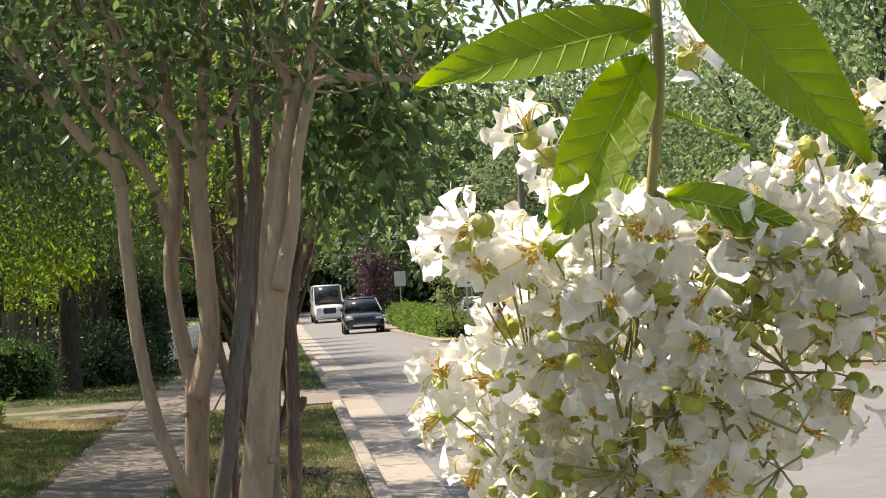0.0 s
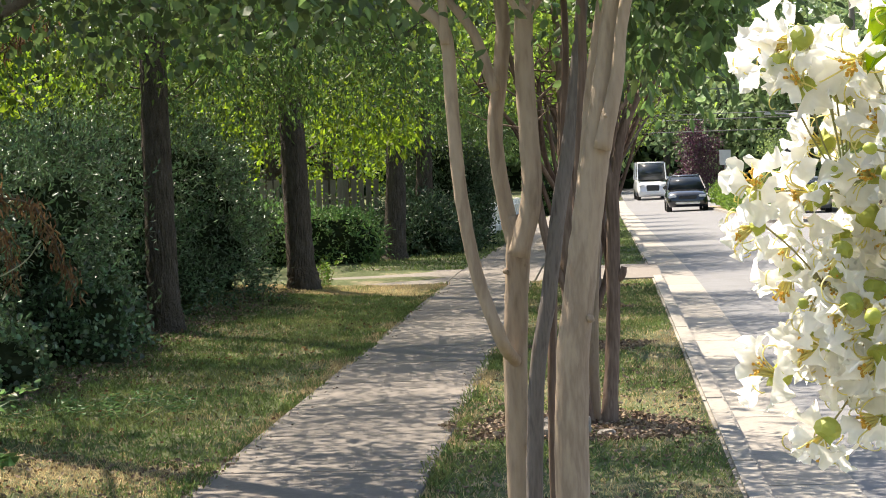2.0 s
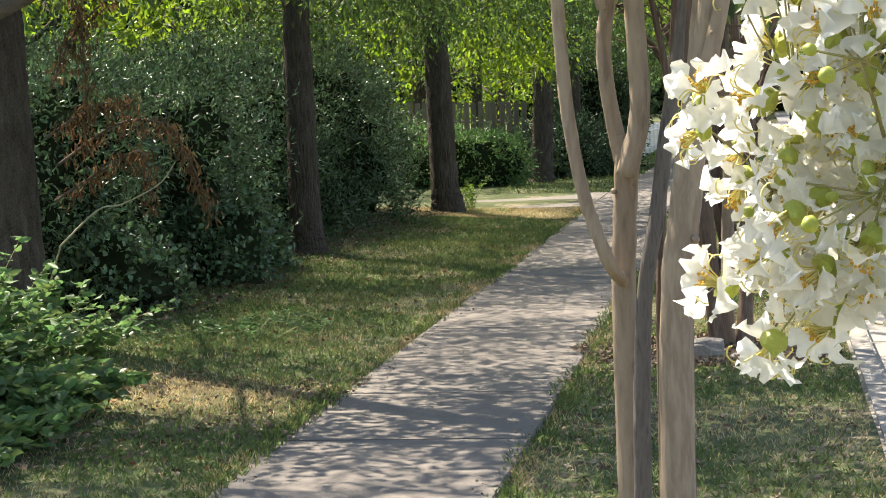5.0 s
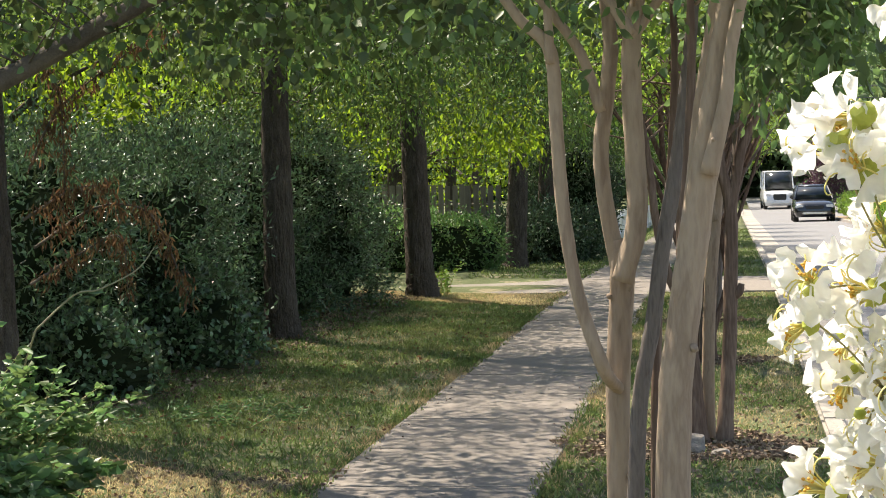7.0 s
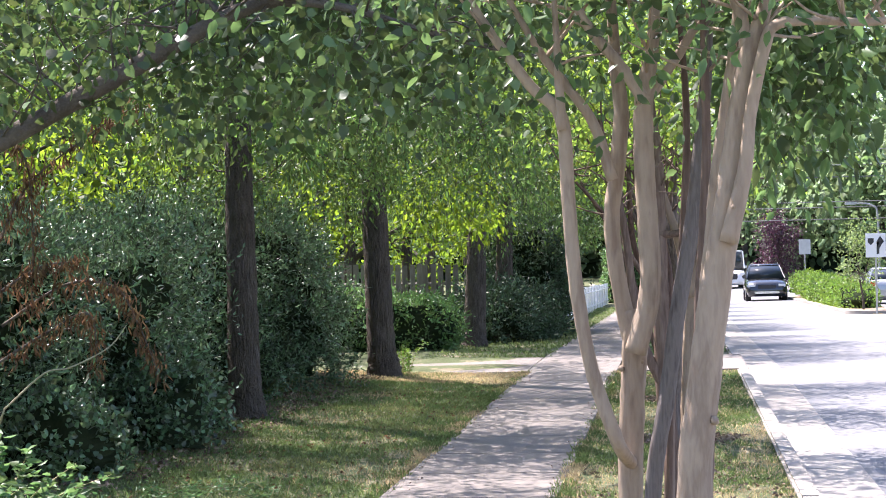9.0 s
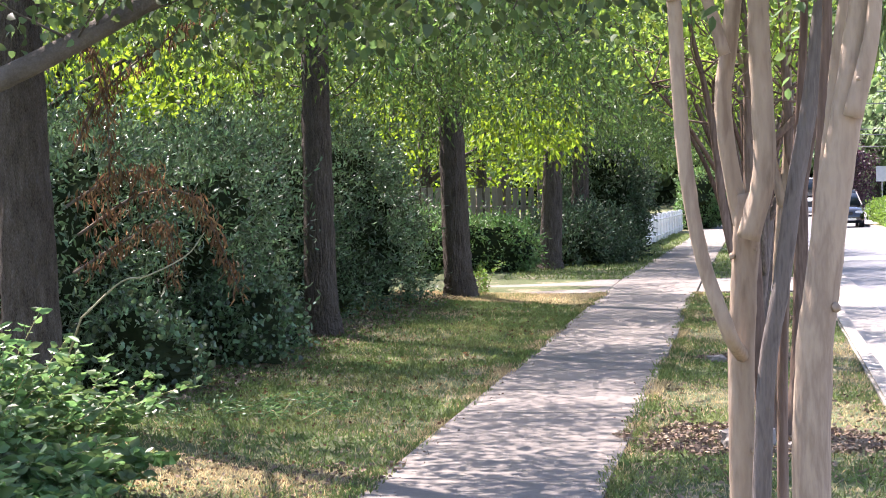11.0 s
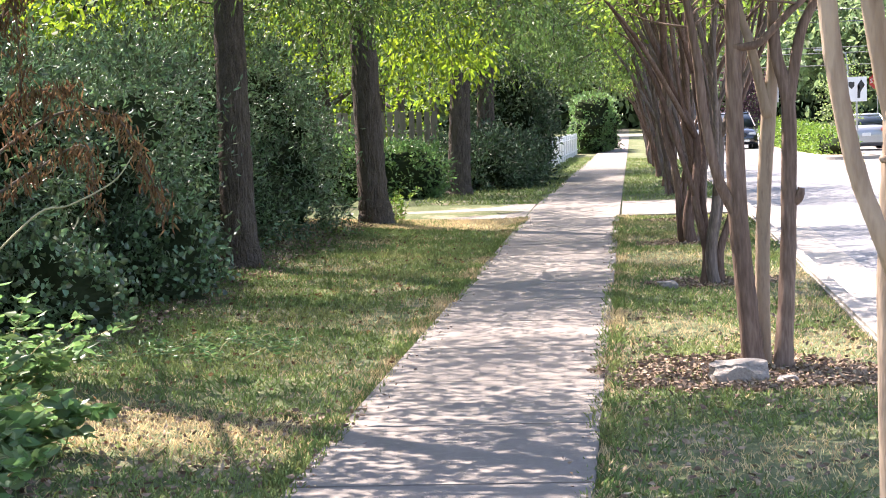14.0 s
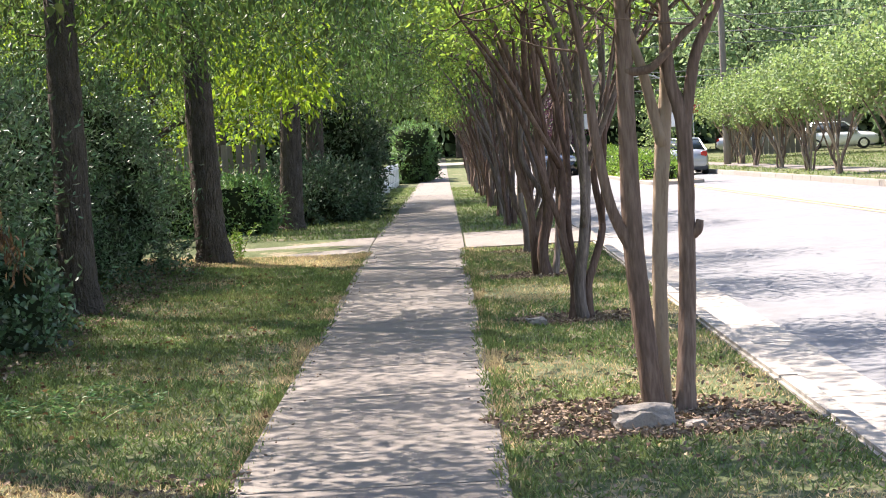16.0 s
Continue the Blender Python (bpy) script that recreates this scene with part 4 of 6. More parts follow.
def dead_boughs():
    rng = np.random.default_rng(75)
    top = empty("dead_branch", -3.6, 10.9, 0.2, "dead branches with brown hanging needles over the hedge", "branch")
    o = np.array((-3.6, 10.9, 0.2))
    paths = [[(-3.72, 11.0, 1.35), (-3.3, 11.1, 1.62), (-2.95, 11.1, 1.6), (-2.78, 11.05, 1.36), (-2.62, 11.0, 1.0)],
             [(-3.72, 10.8, 1.55), (-3.4, 10.9, 1.75), (-3.15, 11.0, 1.78)],
             [(-3.7, 10.9, 1.9), (-3.5, 10.95, 2.3), (-3.1, 11.1, 2.65), (-2.75, 11.1, 2.85)],
             [(-3.75, 10.8, 2.7), (-3.5, 10.9, 2.5), (-3.45, 10.9, 2.0), (-3.47, 10.9, 1.5)],
             [(-3.72, 10.9, 1.1), (-3.4, 11.0, 1.3), (-3.1, 11.0, 1.42), (-3.05, 11.0, 1.05)]]
    pieces, P, D = [], [], []
    for path in paths:
        q = spline(path, 14) - o
        v, f = tube([(*p, 0.012 - 0.009 * i / len(q)) for i, p in enumerate(q)], 5, 0, None, 1)
        child("bough", mesh_from("bough", v, f, M["limb_bark"], True), top)
        for p in q[3:]:
            for s in range(8):
                P.append(p + rng.normal(0, 0.035, 3))
                D.append((rng.normal(0, 0.45), rng.normal(0, 0.45), -1.0))
    child("needles", leaf_mesh("needles", np.array(P), np.array(D), 0.07, 0.014, M["dead"], rng), top)
    bare = empty("bare_twig", -2.95, 9.9, 0.3, "pale bare curved twig reaching out of the hedge", "twig")
    q = [(-0.45, 0.2, 0.55, 0.007), (-0.15, 0.1, 0.78, 0.006), (0.05, 0.0, 0.82, 0.0052), (0.3, 0, 0.94, 0.0045), (0.42, 0, 1.08, 0.003)]
    q2 = [(-0.45, 0.2, 0.55, 0.007), (-0.7, 0.6, 0.2, 0.008), (-0.8, 0.8, -0.2, 0.009)]
    v, f = join([tube(q, 6, 0.02, rng, 6), tube(q2, 6, 0.02, rng, 6)])
    child("stalk", mesh_from("stalk", v, f, M["pale_twig"], True), bare)


dead_boughs()


# ---- yard trees, far woods ----
def broad_tree(name, x, y, h, crown_r, seed, n, mat, label, leaf=0.22, low=1.2, z0=None, trunk=0.16, category="tree", per=22, group=""):
    rng = np.random.default_rng(seed)
    zz = lawn_height(x, y) if z0 is None else z0
    tree = empty(name, x, y, zz - 0.04, label, category, group)
    pieces = [tube([(0, 0, -0.1, trunk * 1.3), (0, 0, 0.4, trunk), (rng.normal(0, 0.1), rng.normal(0, 0.1), h * 0.5, trunk * 0.7), (0, 0, h * 0.9, trunk * 0.15)], 10, 0.02, rng)]
    for k in range(8):
        a, u = rng.uniform(0, 6.28), rng.uniform(0.25, 0.8)
        e = np.array((math.cos(a) * crown_r * 0.8, math.sin(a) * crown_r * 0.8, h * u + rng.uniform(0, h * 0.2)))
        s = np.array((0, 0, h * u * 0.8))
        pieces.append(tube([(*s, trunk * 0.45), (*((s + e) / 2 + np.array((0, 0, 0.2))), trunk * 0.28), (*e, trunk * 0.06)], 6, 0.02, rng, 4))
    v, f = join(pieces)
    child("trunk", mesh_from("trunk", v, f, M["oak_bark"], True), tree)
    c = in_ellipsoid(rng, n, (0, 0, (h + low) / 2), (crown_r, crown_r, (h - low) / 2), 0.3)
    c += np.array([noise.noise_vector(Vector(q) * 0.5) for q in c]) * crown_r * 0.3
    c[:, 2] = np.maximum(c[:, 2], low * rng.uniform(0.7, 1.2, len(c)))
    p, d = clumps(rng, c, per, leaf * 1.7, 0.4)
    child("crown", leaf_mesh("crown", p, d, leaf, leaf * 0.55, M[mat], rng), tree)
    return tree


rng0 = np.random.default_rng(5)
# the trees at y 49.5 and 43 are added to shade the evergreen shrubs
for i, (x, y, h, r) in enumerate([(-9, 15, 6, 2.6), (-8.5, 21, 6.5, 2.8), (-9.5, 27, 7, 3.0), (-8, 33, 6.5, 2.8), (-11, 40, 8, 3.5), (-8, 47, 8, 3.5), (-13, 22, 9, 4), (-13, 32, 9, 4), (-7, 60, 9, 4), (-6.2, 49.5, 9, 3.4), (-6.6, 43.0, 8.5, 3.2)] + [(-8, 82, 10, 4)]):
    broad_tree("yard_tree", x, y, h, r, 100 + i, 190, "sun_leaf", "leafy yard tree behind the hedges, bright green", 0.15, 1.0, group="yard trees", per=20)
for i in range(22):
    x = -34 + i * 4.4 + rng0.uniform(-1.5, 1.5)
    y = 160 + rng0.uniform(0, 25)
    if x > 12:
        y = 133 + rng0.uniform(0, 16)
    broad_tree("far_tree", x, y, rng0.uniform(20, 30) * (0.62 if x > 8 else 1), rng0.uniform(6.0, 8.5), 200 + i, 130, "wood_leaf", "tall leafy tree in the woods beyond the street", 0.7, 1.8, -1.1, 0.3, group="far trees", per=16)
for i, (x, y, h, r) in enumerate([(30, 114, 20, 7), (36, 100, 19, 7), (40, 88, 18, 7), (23, 134, 22, 7.5), (-14, 120, 18, 6), (-9, 140, 20, 6), (10, 150, 14, 5), (16, 143, 20, 7)]):
    broad_tree("far_tree", x, y, h, r, 240 + i, 300, "wood_leaf", "tall leafy tree in the woods beyond the street", 0.46, 1.5, -1.0, 0.3, group="far trees", per=20)
for i, (x, y, h, r) in enumerate([(17.5, 113, 15, 5.2), (24, 92, 15, 6), (28, 78, 15, 6), (22.5, 66, 14, 5)]):
    broad_tree("street_tree", x, y, h, r, 280 + i, 300, "wood_leaf", "tall leafy tree behind the far sidewalk", 0.34, 3.0, ground_z(y), 0.2, group="trees across the street", per=22)
broad_tree("purple_tree", 6.9, 119, 4.6, 1.15, 260, 150, "purple", "narrow purple-leaved tree beside the street", 0.16, 0.3, -1.07, 0.1)
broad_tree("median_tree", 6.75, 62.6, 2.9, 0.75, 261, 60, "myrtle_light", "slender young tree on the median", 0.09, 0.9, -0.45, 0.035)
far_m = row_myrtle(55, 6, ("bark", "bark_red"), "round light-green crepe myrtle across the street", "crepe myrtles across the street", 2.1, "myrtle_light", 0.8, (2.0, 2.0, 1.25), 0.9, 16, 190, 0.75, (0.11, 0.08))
for i, (x, y) in enumerate([(11.3, 58), (11.9, 66), (12.3, 74), (12.6, 82), (13.2, 90), (14.0, 98), (11.0, 49), (10.9, 40)]):
    m = pose(x, y, ground_z(y) - 0.03, 0, 0, i * 63)
    if i == 0:
        far_m.matrix_basis = m
    else:
        copy_thing(far_m, m)

hedge("thicket", -45, 75, 178, 190, 11.0, 270, "wood_leaf", "dense woods closing the far end of the street", 15000, (1.2, 0.85), base=-1.2, category="woods", lumps=1.4)
hedge("thicket", 27, 45, 60, 150, 7.0, 271, "wood_leaf", "dense woods across the street", 9000, (0.8, 0.55), base=-1.2, category="woods", lumps=1.4)
hedge("thicket", -26, -17, 0, 120, 7.0, 272, "wood_leaf", "dense trees closing the yards", 14000, (0.6, 0.4), base=-0.6, category="woods", lumps=1.4)


# ---- lawn cover ----
def grass_field(name, n, boxes, mat, label, seed, length, width, keep):
    rng = np.random.default_rng(seed)
    P = []
    area = np.array([(b[1] - b[0]) * (b[3] - b[2]) for b in boxes])
    for b, k in zip(boxes, (n * area / area.sum()).astype(int)):
        x, y = rng.uniform(b[0], b[1], k), rng.uniform(b[2], b[3], k)
        for xi, yi in zip(x, y):
            w = noise.noise(Vector((xi * 0.9, yi * 0.7, 3.0))) + 0.6 * noise.noise(Vector((xi * 3.1, yi * 2.7, 9.0)))
            if keep(xi, yi, w, rng.uniform()):
                P.append((xi, yi, lawn_height(xi, yi) - 0.004))
    P = np.array(P)
    d = np.column_stack([rng.normal(0, 0.55, len(P)), rng.normal(0, 0.55, len(P)), rng.uniform(0.35, 1.0, len(P))])
    me = leaf_mesh(name, P, d, length, width, M[mat], rng, "blade", 0.3)
    tagged(new(name, me), label, "grass", kind="stuff")


def bare(x, y):
    """Worn patches: round the tree feet, and along the sidewalk."""
    for cx, cy, r in ((0.85, 10.7, 0.95), (0.85, 16.5, 0.7), (0.82, 21.2, 0.7), (0.85, 25.4, 0.7), (0.88, 3.1, 0.5)):
        k = 1 + 0.45 * noise.noise(Vector((x * 2.2, y * 2.2, 5.0))) + 0.25 * noise.noise(Vector((x * 7, y * 7, 1.0)))
        if ((x - cx) / r) ** 2 + ((y - cy) / (r * 0.9)) ** 2 < 0.8 * k:
            return True
    return False


verge, yard = (0.02, 1.68, 2.5, 26.5), (-4.2, -1.32, 4.5, 26.4)
dry_spot = lambda x, y: 1.3 * math.exp(-((x + 2.1) / 1.1) ** 2 - ((y - 8.7) / 0.8) ** 2) + (0.95 if (24.0 < y < 26.6 and x < -1.2) else 0) + 0.3 * math.exp(-((x - 1.2) / 0.5) ** 2 - ((y - 10.5) / 1.2) ** 2)
grass_field("grass", 118000, (verge, yard), "grass", "short green grass on the verge and lawn", 81, 0.046, 0.0085,
            lambda x, y, w, u: (not bare(x, y) or u < 0.06) and u < 0.72 + w * 1.7 + (0.4 if (x < -1.3 and y > 10) else 0) - dry_spot(x, y) - (0.3 if (-1.42 < x < 0.14) else 0) - (0.28 if (x > -0.2 and y < 13) else 0) - (0.5 if x < -3.3 else 0))
grass_field("dry_grass", 74000, (verge, yard), "dry_grass", "dry straw-coloured grass among the green", 82, 0.04, 0.005,
            lambda x, y, w, u: (not bare(x, y) or u < 0.2) and u < (0.66 if x > -1.2 else 0.3 if y < 11 else 0.08) - w * 1.1 + dry_spot(x, y) + (0.3 if -1.5 < x < 0.2 else 0))
grass_field("far_grass", 20000, ((0.02, 1.68, 30.5, 70), (-3.4, -1.24, 30.5, 75)), "grass", "grass beside the far sidewalk", 83, 0.08, 0.014, lambda x, y, w, u: u < 0.8 + w)


grass_field("far_grass", 12000, ((10.5, 12.1, 36, 110), (13.5, 24, 45, 118)), "grass", "grass across the street", 84, 0.12, 0.03, lambda x, y, w, u: u < 0.8 + w)


# ragged turf creeping over the sidewalk's edges
grass_field("edge_grass", 17000, ((-1.42, -1.26, 4.5, 26.4), (-0.07, 0.09, 4.5, 26.4)), "grass", "ragged grass along the sidewalk's edges", 96, 0.06, 0.008,
            lambda x, y, w, u: u < 0.5 + 1.8 * w)
grass_field("edge_straw", 12000, ((-1.42, -1.27, 4.5, 26.4), (-0.06, 0.09, 4.5, 26.4)), "dry_grass", "dry straw along the sidewalk's edges", 97, 0.05, 0.006,
            lambda x, y, w, u: u < 0.5 - 1.6 * w)


def litter(name, n, x0, x1, y0, y1, mat, label, seed, size, rule=None, category="leaf litter"):
    rng = np.random.default_rng(seed)
    P = []
    while len(P) < n:
        x, y = rng.uniform(x0, x1), rng.uniform(y0, y1)
        if rule is None or rule(x, y):
            z = lawn_height(x, y) if not (-1.32 < x < 0) else 0.008
            P.append((x, y, z + rng.uniform(0.004, 0.025)))
    d = np.column_stack([rng.normal(0, 1, n), rng.normal(0, 1, n), rng.normal(0, 0.22, n)])
    tagged(new(name, leaf_mesh(name, np.array(P), d, size, size * 0.5, M[mat], rng)), label, category, kind="stuff")


grass_field("dry_grass", 9000, ((-4.2, -1.24, 24.4, 26.4),), "dry_grass", "sunburnt grass strip before the driveway", 98, 0.045, 0.007, lambda x, y, w, u: u < 0.8 + w)
grass_field("dry_grass", 3500, ((-2.9, -1.24, 8.0, 9.7),), "dry_grass", "trampled straw on a bare patch of lawn", 99, 0.04, 0.005, lambda x, y, w, u: u < dry_spot(x, y))
litter("fallen_leaves", 420, -2.8, -1.3, 8.0, 9.6, "mulch", "dry leaf bits on a bare patch of lawn", 100, 0.035)
litter("fallen_leaves", 1500, -4.0, -1.3, 6.5, 25, "dead", "brown fallen leaves scattered over the lawn", 84, 0.04)
litter("fallen_leaves", 2600, -4.0, -2.9, 12, 25, "mulch", "dry leaf litter along the hedge foot", 85, 0.05, lambda x, y: x < -3.15 + 0.35 * noise.noise(Vector((x, y * 0.9, 8.0))))
litter("fallen_leaves", 1300, 0.02, 1.66, 4.5, 14.5, "mulch", "dry leaf bits scattered over the grass verge", 101, 0.042, lambda x, y: noise.noise(Vector((x * 1.4, y * 1.1, 12.0))) > -0.1)
litter("fallen_leaves", 800, -3.4, -1.24, 5.5, 9.6, "mulch", "dry leaf bits scattered over the thin lawn", 102, 0.045, lambda x, y: noise.noise(Vector((x * 1.2, y * 1.1, 15.0))) > 0.0)
litter("fallen_leaves", 260, -1.34, 0.02, 6, 26, "mulch", "small dry leaves on the sidewalk edges", 86, 0.022, lambda x, y: x < -1.12 or x > -0.16)
for i, (cx, cy, r, n) in enumerate(((0.82, 10.6, 0.95, 4600), (0.85, 16.5, 0.75, 1500), (0.82, 21.2, 0.7, 900), (0.85, 25.4, 0.7, 500), (0.88, 3.1, 0.5, 300))):
    litter("mulch", n, cx - r, min(cx + r, 1.66), cy - r, cy + r, "mulch", "brown bark mulch round the tree's foot", 87 + i, 0.038, lambda x, y: bare(x, y), "mulch")
rngc = np.random.default_rng(95)


def stone(name, x, y, z, sx, sy, sz, seed, label):
    bm = bmesh.new()
    bmesh.ops.create_icosphere(bm, subdivisions=4, radius=1)
    for v in bm.verts:
        c = v.co.copy()
        k = 1 + 0.42 * noise.noise(c * 1.3 + Vector((seed, 0, 0))) + 0.07 * noise.noise(c * 5 + Vector((0, seed, 0)))
        c = Vector((max(-0.95, min(0.9, c.x * k)), max(-0.85, min(0.9, c.y * k)), max(-0.65, min(0.6 + 0.28 * c.x + 0.12 * noise.noise(c * 2.3), c.z * k))))
        v.co = Vector((c.x * sx, c.y * sy, c.z * sz))
    me = bpy.data.meshes.new(name)
    bm.to_mesh(me)
    bm.free()
    me.materials.append(M["rock"])
    ob = new(name, me)
    ob.location, ob.rotation_euler = (x, y, z), (0, 0.06, 0.15 * seed)
    return tagged(ob, label, "rock")


stone("rock", 0.735, 10.42, 0.045, 0.18, 0.13, 0.095, 1.0, "pale flat rock lying against the tree's foot")
stone("rock", 1.0, 10.3, 0.01, 0.06, 0.05, 0.035, 2.0, "small stone in the mulch")
stone("rock", 0.45, 16.1, 0.01, 0.09, 0.06, 0.05, 3.0, "small pale stone beside the mulch")


# ---- flowering branch over the verge ----
def petal(rng, L):
    """A crinkled petal on a narrow claw, along +x."""
    nu, nv = 8, 13
    v, f = [], []
    ph = rng.uniform(0, 6.28, 5)
    for i in range(nu):
        u = i / (nu - 1)
        w = 0.03 + 0.56 * max(0.0, min(1.0, (u - 0.34) / 0.3)) ** 0.7 * (1 - 0.14 * max(0, u - 0.75) / 0.25)
        for j in range(nv):
            s = (j / (nv - 1) - 0.5) * 2
            e = max(0, (u - 0.35) / 0.65)
            z = 0.17 * e * math.sin(3.2 * s + ph[0]) + 0.12 * e * math.sin(7 * u + 2 * s + ph[1]) + 0.14 * e * e * math.sin(7.5 * s + ph[2]) + 0.08 * e * e * math.sin(11 * s + 4 * u + ph[4])
            x = u + 0.08 * e * math.sin(5 * s + ph[3]) + 0.05 * e * e * math.sin(9.5 * s + ph[0]) - 0.13 * s * s * e
            v.append((x * L, s * w * L * (1 + 0.14 * math.sin(15 * u + ph[2]) * e), (z + 0.18 * math.sin(u * 2.2)) * L))
    for i in range(nu - 1):
        for j in range(nv - 1):
            a = i * nv + j
            f.append((a, a + 1, a + nv + 1, a + nv))
    return v, f


def flower_meshes(seed):
    rng = np.random.default_rng(seed)
    pieces = []
    for k in range(6):
        v, f = petal(rng, rng.uniform(0.021, 0.027))
        m = Matrix.Rotation(6.283 * k / 6 + rng.normal(0, 0.12), 4, "Z") @ Matrix.Rotation(rng.uniform(-0.9, 0.5), 4, "Y") @ Matrix.Rotation(rng.uniform(-0.7, 0.7), 4, "X")
        pieces.append(([tuple(m @ (Vector(p) + Vector((0.003, 0, 0.004)))) for p in v], f))
    v, f = join(pieces)
    petals = mesh_from("flower", v, f, M["petal"], True)
    st, an = [], []
    for k in range(24):      # six long curling stamens round a tuft of short ones
        a = rng.uniform(0, 6.283)
        c, w = math.cos(a), math.sin(a)
        if k < 6:
            r, h = rng.uniform(0.017, 0.026), rng.uniform(0.004, 0.013)
            rows = [(c * 0.002, w * 0.002, 0.002, 0.0005), (c * r * 0.45, w * r * 0.45, h + 0.007, 0.00048), (c * r * 0.85, w * r * 0.85, h + 0.006, 0.00045), (c * r, w * r, h, 0.0005), (c * r * 0.93, w * r * 0.93, h - 0.003, 0.0004)]
        else:
            r, h = rng.uniform(0.002, 0.007), rng.uniform(0.009, 0.015)
            rows = [(c * 0.001, w * 0.001, 0.002, 0.0004), (c * r * 0.55, w * r * 0.55, h * 0.75, 0.00035), (c * r, w * r, h + 0.003, 0.0003)]
        tip = rows[-1][:3]
        st.append(tube(rows, 3, 0, None, 3 if k < 6 else 2))
        if k < 6:
            continue
        bm = bmesh.new()
        bmesh.ops.create_icosphere(bm, subdivisions=1, radius=0.0012)
        an.append(([tuple(q.co + Vector(tip)) for q in bm.verts], [tuple(w.index for w in fc.verts) for fc in bm.faces]))
        bm.free()
    sv, sf = join(st)
    av, af = join(an)
    n0 = len(sv)
    smesh = mesh_from("stamens", list(sv) + list(av), list(sf) + [tuple(i + n0 for i in q) for q in af], [M["stamen"], M["anther"]], True, [0] * len(sf) + [1] * len(af))
    bm = bmesh.new()
    bmesh.ops.create_icosphere(bm, subdivisions=2, radius=0.0068)
    for q in bm.verts:      # a cup with six pointed lobes
        a = math.atan2(q.co.y, q.co.x)
        lobe = max(0.0, math.cos(6 * a)) ** 1.5
        k = 1 + 0.07 * math.cos(6 * a) + (0.55 * lobe if q.co.z > 0.0015 else 0.0)
        q.co = Vector((q.co.x * k, q.co.y * k, min(q.co.z, 0.003 + 0.002 * lobe) * 0.95 - 0.002))
    cal = bpy.data.meshes.new("calyx")
    bm.to_mesh(cal)
    bm.free()
    cal.materials.append(M["calyx"])
    return petals, smesh, cal


def bud_mesh():
    bm = bmesh.new()
    bmesh.ops.create_icosphere(bm, subdivisions=2, radius=0.0052)
    for q in bm.verts:
        a = math.atan2(q.co.y, q.co.x)
        k = 1 + 0.15 * math.cos(6 * a)
        z = q.co.z * 1.05
        if z > 0.003:
            z += (z - 0.003) * 0.5
        q.co = Vector((q.co.x * k, q.co.y * k, z))
    me = bpy.data.meshes.new("bud")
    bm.to_mesh(me)
    bm.free()
    me.materials.append(M["calyx"])
    me.polygons.foreach_set("use_smooth", np.ones(len(me.polygons), dtype=bool))
    return me


def broad_leaf(parent, o, base, tip, width, up, seed, curl=0.12):
    rng = np.random.default_rng(seed)
    b, t = Vector(base) - o, Vector(tip) - o
    d = t - b
    L = d.length
    d.normalize()
    s = d.cross(Vector(up)).normalized()
    n = s.cross(d)

    def at(u, w):
        half = width / 2 * max(0.0, math.sin(math.pi * min(1, max(0.0, u) ** 0.8))) ** 0.75 * (1 - 0.25 * u)
        z = 0.10 * width * abs(w) ** 1.3 - curl * L * (u - 0.5) ** 2 + 0.012 * width * math.sin(16 * u) * abs(w)
        return b + d * (u * L) + s * (w * half) + n * z

    nu, nv = 20, 9
    v = [tuple(at(i / (nu - 1), (j / (nv - 1) - 0.5) * 2)) for i in range(nu) for j in range(nv)]
    f = [(i * nv + j, i * nv + j + 1, (i + 1) * nv + j + 1, (i + 1) * nv + j) for i in range(nu - 1) for j in range(nv - 1)]
    leaf = child("leaf", mesh_from("leaf", v, f, M["near_leaf"], True), parent)
    pieces = [tube([(*at(u, 0), 0.0011 * (1.15 - u)) for u in np.linspace(-0.02, 0.98, 8)], 5, 0, None, 1)]
    for k in range(8):
        u0 = 0.08 + 0.10 * k
        for sg in (-1, 1):
            rows = [(*at(min(0.985, u0 + 0.12 * q), sg * 0.9 * q), 0.00042 * (1.3 - q)) for q in (0.0, 0.35, 0.7, 1.0)]
            pieces.append(tube(rows, 4, 0, None, 1))
    v, f = join(pieces)
    child("vein", mesh_from("vein", v, f, M["vein"], True), leaf)


